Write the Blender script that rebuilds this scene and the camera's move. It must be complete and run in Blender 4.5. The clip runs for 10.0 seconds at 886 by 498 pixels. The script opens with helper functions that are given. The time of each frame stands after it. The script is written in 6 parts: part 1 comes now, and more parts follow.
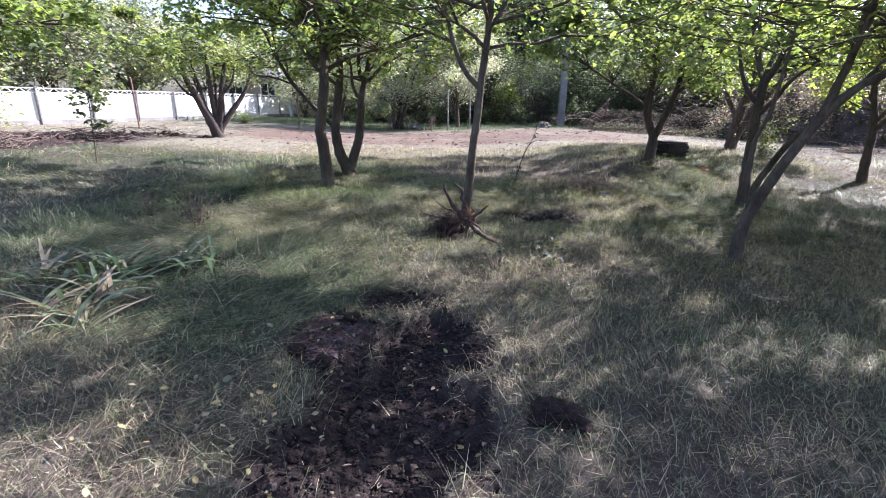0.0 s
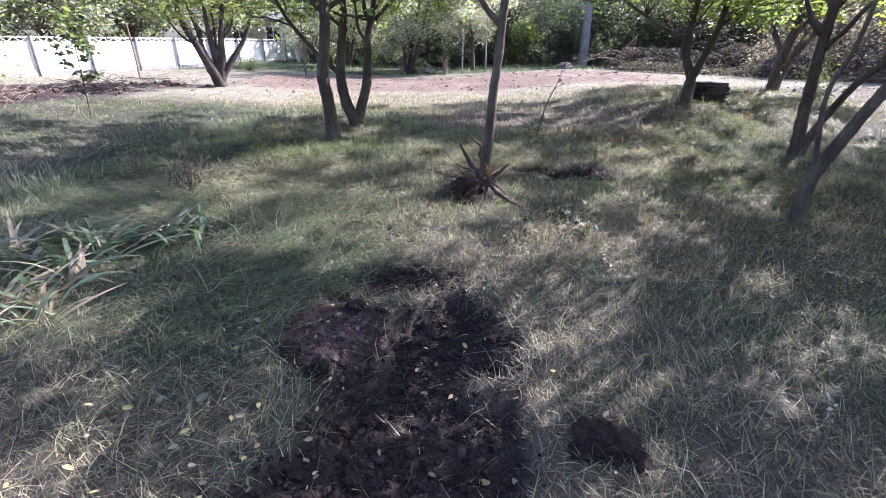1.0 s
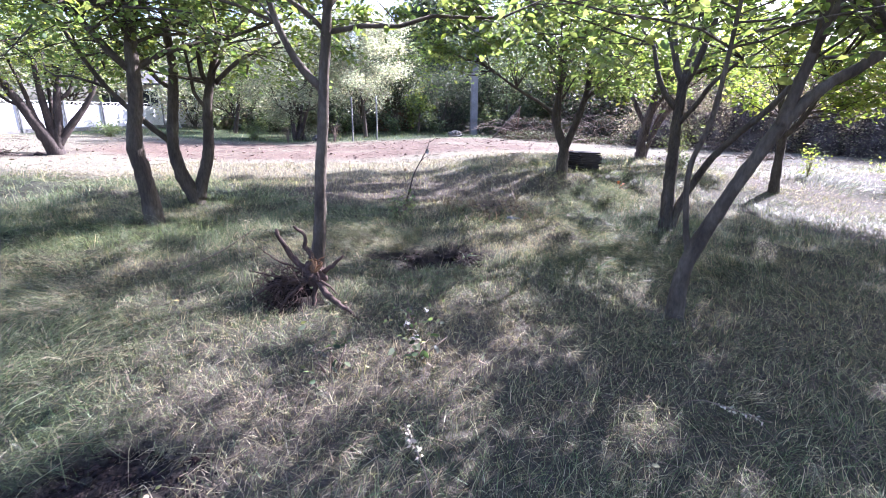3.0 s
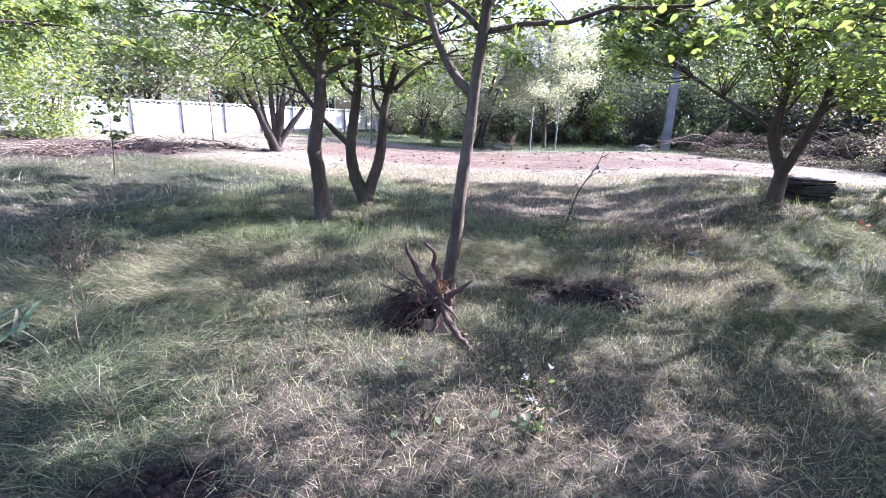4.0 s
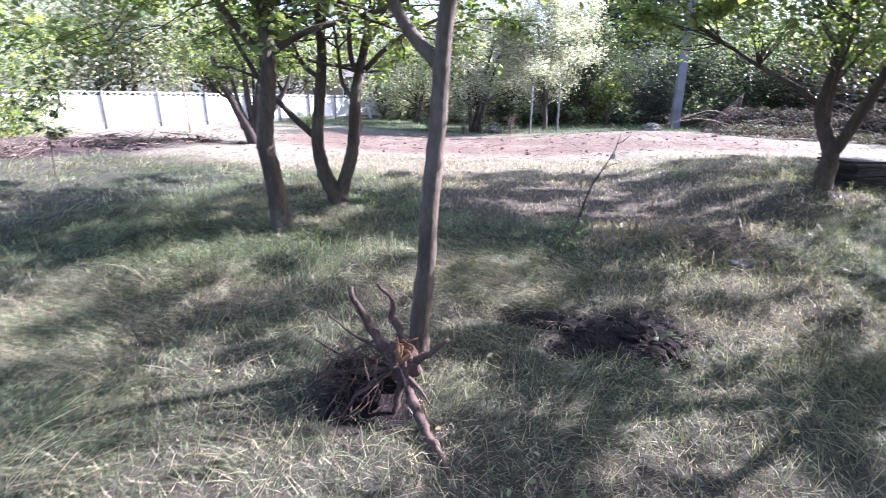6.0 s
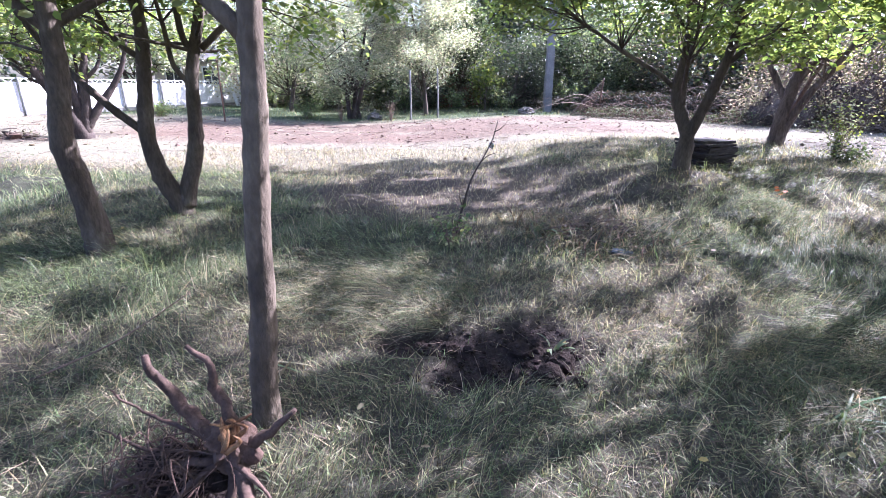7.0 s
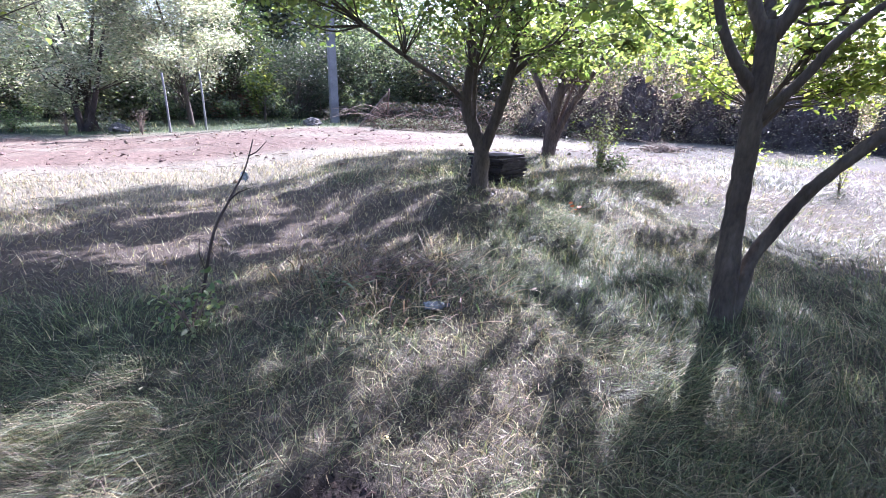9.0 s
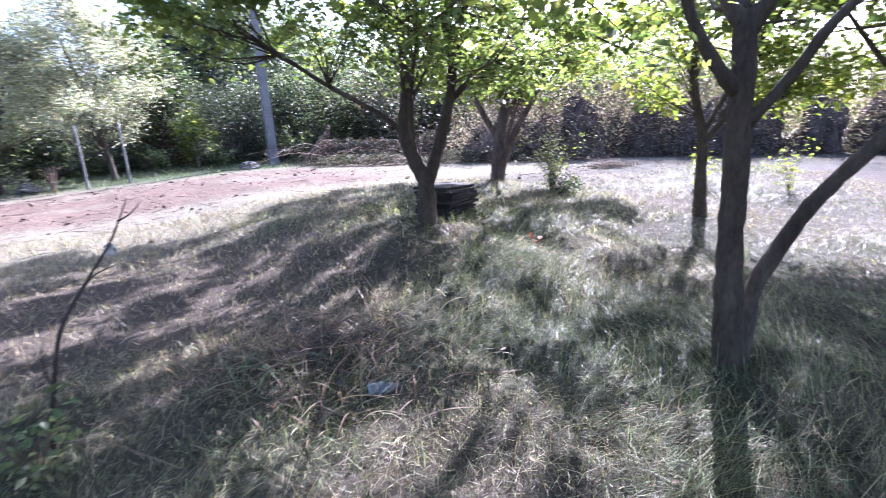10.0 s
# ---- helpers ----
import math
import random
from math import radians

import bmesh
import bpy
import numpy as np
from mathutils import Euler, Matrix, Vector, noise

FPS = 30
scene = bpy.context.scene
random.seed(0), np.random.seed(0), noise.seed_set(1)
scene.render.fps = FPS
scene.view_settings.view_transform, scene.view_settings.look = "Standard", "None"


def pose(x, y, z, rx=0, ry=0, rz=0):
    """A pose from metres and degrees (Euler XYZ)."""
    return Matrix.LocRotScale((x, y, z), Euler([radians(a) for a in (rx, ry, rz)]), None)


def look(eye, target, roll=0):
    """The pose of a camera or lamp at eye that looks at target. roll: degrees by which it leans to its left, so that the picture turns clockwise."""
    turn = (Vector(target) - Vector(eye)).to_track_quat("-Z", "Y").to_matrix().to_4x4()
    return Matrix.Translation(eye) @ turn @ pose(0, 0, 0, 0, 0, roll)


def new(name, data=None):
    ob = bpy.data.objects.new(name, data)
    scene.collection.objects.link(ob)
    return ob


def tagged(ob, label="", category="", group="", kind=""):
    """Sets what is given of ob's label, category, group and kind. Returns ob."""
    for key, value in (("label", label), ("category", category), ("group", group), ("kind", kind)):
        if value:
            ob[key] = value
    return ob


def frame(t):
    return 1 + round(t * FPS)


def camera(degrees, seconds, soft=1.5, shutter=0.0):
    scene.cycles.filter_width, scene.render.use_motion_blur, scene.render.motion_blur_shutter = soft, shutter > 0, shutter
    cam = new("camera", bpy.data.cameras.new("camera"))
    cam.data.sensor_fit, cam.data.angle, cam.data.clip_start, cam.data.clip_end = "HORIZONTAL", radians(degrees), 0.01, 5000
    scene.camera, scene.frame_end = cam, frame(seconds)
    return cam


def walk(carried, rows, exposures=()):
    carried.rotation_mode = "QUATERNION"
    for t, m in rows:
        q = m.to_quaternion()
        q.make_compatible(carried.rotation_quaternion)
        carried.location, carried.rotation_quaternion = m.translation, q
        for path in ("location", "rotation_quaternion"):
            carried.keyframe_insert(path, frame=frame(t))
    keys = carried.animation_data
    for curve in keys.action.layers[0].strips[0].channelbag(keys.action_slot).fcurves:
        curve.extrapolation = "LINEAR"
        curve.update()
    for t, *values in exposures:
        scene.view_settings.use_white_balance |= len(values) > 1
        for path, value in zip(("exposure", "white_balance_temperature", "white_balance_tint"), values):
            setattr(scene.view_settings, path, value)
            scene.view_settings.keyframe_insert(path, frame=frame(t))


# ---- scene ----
cam = camera(86.7, 10.0, 0.85, 0.2)
PATH = [
    (0, (0.036, 0.059, 1.459), (0.019, 1.966, 0.857), 1.8),
    (0.5, (0.053, 0.297, 1.459), (0.111, 2.194, 0.827), 1.3),
    (1, (0.011, 0.602, 1.454), (-0.064, 2.429, 0.645), 0.6),
    (1.5, (0.105, 0.836, 1.439), (-0.023, 2.646, 0.598), 1.2),
    (2, (0.441, 1.181, 1.443), (0.402, 3.016, 0.647), -1.1),
    (2.2, (0.473, 1.269, 1.453), (0.69, 3.111, 0.706), 2.3),
    (3.3, (0.818, 1.819, 1.458), (1.108, 3.723, 0.921), 1.5),
    (3.5, (0.85, 1.917, 1.452), (0.842, 3.833, 0.877), 3.0),
    (4, (0.967, 2.185, 1.466), (0.546, 4.061, 0.915), 2.8),
    (4.5, (0.936, 2.433, 1.448), (0.661, 4.306, 0.803), 3.0),
    (5, (0.806, 2.765, 1.457), (0.501, 4.631, 0.804), 4.6),
    (5.5, (0.804, 3.045, 1.419), (0.323, 4.887, 0.803), 4.8),
    (6, (0.915, 3.339, 1.458), (0.487, 5.194, 0.844), 1.0),
    (6.2, (0.972, 3.432, 1.459), (0.857, 5.327, 0.83), -0.3),
    (7.3, (1.028, 4.125, 1.456), (1.065, 6.011, 0.791), 1.0),
    (7.5, (1.11, 4.248, 1.449), (1.18, 6.157, 0.857), 1.0),
    (8, (1.285, 4.485, 1.462), (1.668, 6.344, 0.83), 0.0),
    (8.5, (1.339, 4.775, 1.45), (2.065, 6.549, 0.878), 2.2),
    (9, (1.401, 5.144, 1.44), (2.211, 6.87, 0.837), 2.2),
    (9.5, (1.609, 5.444, 1.42), (2.229, 7.285, 0.946), -1.3),
    (10, (1.788, 5.718, 1.423), (2.771, 7.391, 0.939), -2.0),
]
EXPOSURES = [(0.0, 1.98, 5700, 24), (1.0, 2.25, 5600, 26), (2.0, 2.52, 5460, 29), (7.0, 2.54, 5420, 30), (10.0, 2.53, 5300, 31)]
walk(cam, [(t, look(eye, target, roll)) for t, eye, target, roll in PATH], EXPOSURES)

# ---- world, sun ----
SUN_AZ, SUN_EL = 57.0, 37.0          # degrees clockwise from +y, and above the ground
sun_way = Vector((math.sin(radians(SUN_AZ)) * math.cos(radians(SUN_EL)), math.cos(radians(SUN_AZ)) * math.cos(radians(SUN_EL)), math.sin(radians(SUN_EL))))
world = bpy.data.worlds.new("sky")
scene.world = world
world.use_nodes = True
wn = world.node_tree
sky = wn.nodes.new("ShaderNodeTexSky")
sky.sky_type, sky.sun_disc = "NISHITA", False
sky.sun_elevation, sky.sun_rotation = radians(SUN_EL), radians(SUN_AZ)
sky.dust_density, sky.air_density = 2.5, 1.0
wn.nodes["Background"].inputs["Strength"].default_value = 0.1
wn.links.new(sky.outputs[0], wn.nodes["Background"].inputs["Color"])
sun = new("sun", bpy.data.lights.new("sun", "SUN"))
sun.data.energy, sun.data.angle, sun.data.color = 5.0, radians(0.55), (1.0, 0.95, 0.88)
sun.matrix_world = look((0, 0, 30), Vector((0, 0, 30)) - sun_way)

# ---- materials ----


def material(name, build):
    m = bpy.data.materials.new(name)
    m.use_nodes = True
    t = m.node_tree
    t.nodes.clear()
    out = t.nodes.new("ShaderNodeOutputMaterial")
    t.links.new(build(t), out.inputs["Surface"])
    return m


def node(t, kind, **values):
    n = t.nodes.new(kind)
    for key, value in values.items():
        n.inputs[key.replace("_", " ")].default_value = value
    return n


def ramp(t, fac, stops):
    n = t.nodes.new("ShaderNodeValToRGB")
    while len(n.color_ramp.elements) < len(stops):
        n.color_ramp.elements.new(0.5)
    for e, (p, c) in zip(n.color_ramp.elements, stops):
        e.position, e.color = p, (*c, 1)
    t.links.new(fac, n.inputs[0])
    return n.outputs[0]


def noise_tex(t, scale, detail=4.0, stretch=None):
    n = node(t, "ShaderNodeTexNoise", Scale=scale, Detail=detail, Roughness=0.6)
    c = t.nodes.new("ShaderNodeTexCoord")
    if stretch:
        mp = node(t, "ShaderNodeMapping", Scale=stretch)
        t.links.new(c.outputs["Object"], mp.inputs[0])
        t.links.new(mp.outputs[0], n.inputs["Vector"])
    else:
        t.links.new(c.outputs["Object"], n.inputs["Vector"])
    return n.outputs["Fac"]


def mix(t, fac, a, b, how="MIX"):
    n = t.nodes.new("ShaderNodeMix")
    n.data_type, n.blend_type = "RGBA", how
    for socket, value in ((n.inputs[0], fac), (n.inputs[6], a), (n.inputs[7], b)):
        if hasattr(value, "is_output"):
            t.links.new(value, socket)
        else:
            socket.default_value = value if isinstance(value, (int, float)) else (*value, 1)
    return n.outputs[2]


def bump(t, height, strength, distance):
    n = node(t, "ShaderNodeBump", Strength=strength, Distance=distance)
    t.links.new(height, n.inputs["Height"])
    return n.outputs[0]


def surface(t, colour, rough=0.8, normal=None, metal=0.0, spec=0.3):
    p = node(t, "ShaderNodeBsdfPrincipled", Roughness=rough, Metallic=metal)
    p.inputs["Specular IOR Level"].default_value = spec
    if hasattr(colour, "is_output"):
        t.links.new(colour, p.inputs["Base Color"])
    else:
        p.inputs["Base Color"].default_value = (*colour, 1)
    if normal:
        t.links.new(normal, p.inputs["Normal"])
    return p.outputs[0]


def two_scale(name, stops, big, small, rough=0.85, bump_by=0.5, depth=0.01, stretch=None, metal=0.0, spec=0.3):
    """A plain material whose colour wanders at two scales, with fine relief."""
    def build(t):
        a, b = noise_tex(t, big, 3, stretch), noise_tex(t, small, 6, stretch)
        c = ramp(t, a, stops)
        dark = ramp(t, b, [(0.25, (0.55, 0.55, 0.55)), (0.75, (1.25, 1.25, 1.25))])
        return surface(t, mix(t, 1.0, c, dark, "MULTIPLY"), rough, bump(t, b, bump_by, depth), metal, spec)
    return material(name, build)


def leafy(name, thin=0.45, rough=0.5, spec=0.4, glow=(1.5, 1.6, 0.5)):
    """Leaves and blades: the colour lies in the mesh's own tint; light comes through them."""
    def build(t):
        a = t.nodes.new("ShaderNodeAttribute")
        a.attribute_name = "tint"
        c = a.outputs["Color"]
        back = mix(t, 1.0, c, glow, "MULTIPLY")
        tr = t.nodes.new("ShaderNodeBsdfTranslucent")
        t.links.new(back, tr.inputs["Color"])
        m = t.nodes.new("ShaderNodeMixShader")
        m.inputs[0].default_value = thin
        t.links.new(surface(t, c, rough, None, 0.0, spec), m.inputs[1])
        t.links.new(tr.outputs[0], m.inputs[2])
        return m.outputs[0]
    return material(name, build)


def ground_build(t):
    a = t.nodes.new("ShaderNodeAttribute")
    a.attribute_name = "tint"
    fine, grain = noise_tex(t, 9, 8), noise_tex(t, 60, 6)
    shade = ramp(t, fine, [(0.25, (0.5, 0.5, 0.5)), (0.5, (1.0, 1.0, 1.0)), (0.78, (1.4, 1.35, 1.25))])
    speck = ramp(t, grain, [(0.3, (0.6, 0.6, 0.6)), (0.7, (1.3, 1.3, 1.3))])
    c = mix(t, 1.0, mix(t, 1.0, a.outputs["Color"], shade, "MULTIPLY"), speck, "MULTIPLY")
    return surface(t, c, 0.95, bump(t, mix(t, 0.5, fine, grain), 0.9, 0.03), 0.0, 0.1)


M_GROUND = material("earth_and_thatch", ground_build)
M_GRASS = leafy("grass_blades", 0.38, 0.45, 0.30, (1.3, 1.35, 0.8))
M_LEAF = leafy("fresh_leaf", 0.5, 0.5, 0.3, (1.75, 1.8, 0.85))
M_LEAF_GREY = leafy("grey_leaf", 0.5, 0.4, 0.5, (1.5, 1.55, 0.95))
M_LEAF_DRY = leafy("dry_leaf", 0.2, 0.7, 0.2, (1.2, 1.0, 0.6))
M_BARK = two_scale("bark", [(0.3, (0.058, 0.043, 0.034)), (0.55, (0.105, 0.083, 0.064)), (0.75, (0.185, 0.158, 0.125))], 5, 45, 0.9, 0.9, 0.012, (1, 1, 0.35))
M_BARK_GREY = two_scale("grey_lichened_bark", [(0.3, (0.066, 0.05, 0.038)), (0.5, (0.125, 0.098, 0.074)), (0.75, (0.21, 0.175, 0.138))], 5, 45, 0.9, 0.9, 0.012, (1, 1, 0.4))
M_BARK_RED = two_scale("reddish_bark", [(0.3, (0.068, 0.047, 0.04)), (0.6, (0.155, 0.115, 0.095)), (0.8, (0.235, 0.19, 0.16))], 5, 40, 0.9, 0.9, 0.012, (1, 1, 0.35))
M_BARK_DARK = two_scale("dark_brown_bark", [(0.3, (0.035, 0.027, 0.024)), (0.6, (0.075, 0.058, 0.05)), (0.8, (0.13, 0.10, 0.088))], 6, 45, 0.92, 0.9, 0.015, (1, 1, 0.35))
M_TWIG = two_scale("dry_twig", [(0.3, (0.12, 0.085, 0.065)), (0.7, (0.30, 0.23, 0.18))], 3, 30, 0.9, 0.4, 0.004)
M_ROOT = two_scale("root_bark", [(0.3, (0.045, 0.029, 0.024)), (0.7, (0.145, 0.092, 0.072))], 12, 70, 0.9, 0.8, 0.006)
M_BRUSH = two_scale("packed_brush", [(0.3, (0.075, 0.061, 0.055)), (0.55, (0.16, 0.13, 0.117)), (0.75, (0.26, 0.215, 0.19))], 3, 22, 0.95, 1.0, 0.12, None, 0.0, 0.05)
M_WOOD = two_scale("torn_wood", [(0.3, (0.15, 0.07, 0.035)), (0.7, (0.32, 0.18, 0.09))], 20, 90, 0.8, 0.8, 0.006)
M_SOIL = two_scale("dark_soil", [(0.3, (0.018, 0.013, 0.012)), (0.7, (0.044, 0.032, 0.028))], 9, 60, 0.97, 1.0, 0.015, None, 0.0, 0.1)
M_WHITE = two_scale("white_wall_paint", [(0.3, (0.72, 0.71, 0.70)), (0.7, (0.82, 0.82, 0.81))], 0.8, 25, 0.8, 0.15, 0.004)
M_CONCRETE = two_scale("grey_concrete", [(0.3, (0.16, 0.155, 0.15)), (0.7, (0.27, 0.265, 0.255))], 2, 40, 0.9, 0.5, 0.006)
M_STEEL = two_scale("galvanised_post", [(0.3, (0.16, 0.16, 0.16)), (0.7, (0.28, 0.28, 0.27))], 4, 50, 0.5, 0.2, 0.002, None, 0.3, 0.5)
M_RUST = two_scale("rusty_steel", [(0.3, (0.10, 0.05, 0.035)), (0.7, (0.24, 0.15, 0.11))], 6, 60, 0.8, 0.4, 0.003)
M_BOARD = two_scale("black_weathered_board", [(0.3, (0.012, 0.010, 0.010)), (0.7, (0.055, 0.045, 0.042))], 6, 50, 0.85, 0.7, 0.006, (0.3, 1, 1))
M_PLASTER = two_scale("pale_plaster", [(0.3, (0.55, 0.45, 0.36)), (0.7, (0.68, 0.58, 0.47))], 1, 20, 0.9, 0.3, 0.004)
M_ROOF = two_scale("grey_roof", [(0.3, (0.16, 0.15, 0.16)), (0.7, (0.27, 0.26, 0.26))], 2, 20, 0.8, 0.4, 0.01)
M_BRICK = two_scale("old_brick", [(0.3, (0.20, 0.09, 0.06)), (0.7, (0.36, 0.19, 0.13))], 5, 40, 0.9, 0.5, 0.006)


def rag_build(t):
    c = ramp(t, noise_tex(t, 8, 4), [(0.3, (0.6, 0.6, 0.6)), (0.7, (0.8, 0.8, 0.8))])
    m, tr = t.nodes.new("ShaderNodeMixShader"), t.nodes.new("ShaderNodeBsdfTranslucent")
    m.inputs[0].default_value = 0.5
    t.links.new(c, tr.inputs["Color"])
    t.links.new(surface(t, c, 0.4), m.inputs[1])
    t.links.new(tr.outputs[0], m.inputs[2])
    return m.outputs[0]


M_RAG = material("dirty_white_plastic", rag_build)
M_STONE = two_scale("field_stone", [(0.3, (0.10, 0.095, 0.085)), (0.7, (0.19, 0.175, 0.16))], 6, 40, 0.9, 0.6, 0.01)


def bottle_build(t):
    p = node(t, "ShaderNodeBsdfPrincipled", Roughness=0.18, IOR=1.45)
    p.inputs["Base Color"].default_value = (0.26, 0.28, 0.30, 1)
    p.inputs["Transmission Weight"].default_value = 0.35
    t.links.new(bump(t, noise_tex(t, 40, 3), 0.6, 0.006), p.inputs["Normal"])
    return p.outputs[0]


M_BOTTLE = material("crumpled_clear_plastic", bottle_build)
M_PANE = material("dark_window_glass", lambda t: surface(t, (0.03, 0.035, 0.04), 0.08, None, 0.0, 0.6))

# ---- mesh tools ----
RNG = np.random.default_rng(11)
TABLE = RNG.random(65536)


def vnoise(x, y, seed=0.0):
    """Smooth noise from 0 to 1 over arrays of x and y, one cell a unit."""
    xi, yi = np.floor(x), np.floor(y)
    fx, fy = x - xi, y - yi
    fx, fy = fx * fx * (3 - 2 * fx), fy * fy * (3 - 2 * fy)

    k = int(seed * 37) & 1023
    i, j = xi.astype(np.int64), yi.astype(np.int64)

    def h(i, j):
        return TABLE[(i * 71 + j * 1013 + k * 577) & 65535]
    i1, j1 = i + 1, j + 1
    return (h(i, j) * (1 - fx) + h(i1, j) * fx) * (1 - fy) + (h(i, j1) * (1 - fx) + h(i1, j1) * fx) * fy


def fbm(x, y, seed=0.0, octaves=4):
    total, amp, norm = 0.0, 1.0, 0.0
    for k in range(octaves):
        total, norm = total + amp * vnoise(x * 2 ** k, y * 2 ** k, seed + k), norm + amp
        amp *= 0.5
    return total / norm


def ease(v):
    v = np.clip(v, 0, 1)
    return v * v * (3 - 2 * v)


def blob(x, y, cx, cy, rx, ry, turn=0.0, rag=0.35, seed=5.0, scale=3.0):
    """1 inside a ragged ellipse, 0 outside."""
    c, s = math.cos(radians(turn)), math.sin(radians(turn))
    u, v = ((x - cx) * c + (y - cy) * s) / rx, (-(x - cx) * s + (y - cy) * c) / ry
    d = np.sqrt(u * u + v * v) + rag * (fbm(x * scale, y * scale, seed) - 0.5) * 2
    return ease((1.15 - d) / 0.3)


def pit_mask(x, y):
    return np.maximum.reduce([blob(x, y, -0.20, 2.2, 0.32, 1.12, -3, 0.7, 5, 3.2), blob(x, y, -0.66, 2.66, 0.30, 0.44, 0, 0.55, 8, 4), blob(x, y, -0.40, 3.38, 0.26, 0.24, 25, 0.6, 12, 4), blob(x, y, 0.10, 2.75, 0.22, 0.34, 15, 0.6, 13, 4), blob(x, y, -0.52, 1.7, 0.26, 0.4, -20, 0.6, 14, 4), blob(x, y, 0.18, 1.95, 0.18, 0.3, 10, 0.6, 15, 4)])


def hole_mask(x, y):
    return np.maximum(blob(x, y, 1.40, 6.26, 0.52, 0.36, 20, 0.55, 6, 3.0), np.maximum(blob(x, y, 0.92, 6.40, 0.28, 0.14, 15, 0.4, 7, 4), blob(x, y, 0.12, 5.2, 0.26, 0.17, 10, 0.5, 17, 4)))


def red_mask(x, y):
    m = ease((y - 15.2 - 2.5 * (fbm(x * 0.35, y * 0.35, 3) - 0.5)) / 1.6) * ease((22.6 + 0.05 * x - y) / 1.0) * ease((x + 9.5) / 3) * ease((8.5 - x) / 3)
    return m


def left_soil_mask(x, y):
    return np.maximum(blob(x, y, -10.2, 13.1, 3.3, 1.5, 52, 0.55, 9, 0.8), 0.8 * blob(x, y, -13.5, 13.6, 3.0, 1.0, 20, 0.5, 10, 0.8))


def trodden_mask(x, y):
    return blob(x, y, 1.3, 10.6, 2.4, 1.3, 25, 0.55, 22, 0.9)


def green_of(x, y):
    """How green the grass is, 0 to 1."""
    g = 0.46 + 1.5 * (fbm(x * 0.7, y * 0.7, 21) - 0.5)
    g = g + 0.35 * blob(x, y, -4.5, 9.0, 5.0, 2.6, 0, 0.3, 4, 0.6) + 0.08 * blob(x, y, 4.8, 7.8, 2.2, 2.6, 0, 0.3, 14, 0.7) + 0.25 * blob(x, y, 3.4, 5.9, 1.1, 1.0, 0, 0.4, 19, 1.0)
    g = g - 0.40 * blob(x, y, 1.9, 10.3, 2.6, 1.5, 0, 0.3, 15, 0.7) - 0.45 * blob(x, y, 2.2, 8.6, 0.9, 0.6, 0, 0.4, 16, 1.5)
    g = g - 0.5 * ease((y - 11.5 - 0.45 * np.clip(x, 0, 6)) / 1.5) * ease((22.5 - y) / 1.0) + 0.4 * ease((y - 22.8) / 0.8)
    g = g - 0.24 * ease((4.0 - y) / 1.5) * ease((x + 0.4) / 0.8) + 0.35 * blob(x, y, 1.4, 8.1, 1.3, 0.9, 20, 0.4, 18, 1.2)
    g = g + 0.28 * blob(x, y, -2.2, 4.9, 2.3, 2.4, 0, 0.35, 20, 0.8)
    return np.clip(g, 0.02, 0.98)


def ground_z(x, y):
    x, y = np.asarray(x, float), np.asarray(y, float)
    far = np.clip(y - 12.0, 0, 10)
    z = 0.36 * ease((y - 8.2) / 2.6) * ease((x - 1.8 + 0.5 * far) / (2.8 + 0.6 * far)) + 0.17 * ease((-x - 3.5) / 6) * ease((y - 7) / 7)
    near = np.exp(-((x / 14) ** 2 + ((y - 8) / 16) ** 2))
    z = z + 0.05 * (fbm(x * 0.9, y * 0.9, 31, 3) - 0.5) * near + 0.03 * (fbm(x * 4, y * 4, 33, 3) - 0.5) * near
    p, h = pit_mask(x, y), hole_mask(x, y)
    clods = fbm(x * 11, y * 11, 35, 4) - 0.45
    z = z - 0.05 * p - 0.07 * p * blob(x, y, -0.15, 2.3, 0.4, 0.9, 0, 0.3, 5, 3) + 0.04 * p * clods + 0.05 * blob(x, y, -0.66, 2.75, 0.3, 0.35) 
    z = z - 0.05 * h + 0.06 * h * clods
    lush = blob(x, y, 4.9, 7.9, 2.2, 2.6, 0, 0.3, 14, 0.7) + 0.7 * blob(x, y, -4.5, 8.6, 4.5, 2.6, 0, 0.3, 4, 0.6)
    z = z + 0.36 * lush * np.clip(fbm(x * 1.3, y * 1.3, 39, 3) - 0.42, -0.1, 1)
    z = z + (0.16 * red_mask(x, y) + 0.30 * left_soil_mask(x, y)) * (fbm(x * 2.2, y * 2.2, 37, 4) - 0.42)
    return z


def gz(x, y):
    return float(ground_z(np.array([x]), np.array([y]))[0])


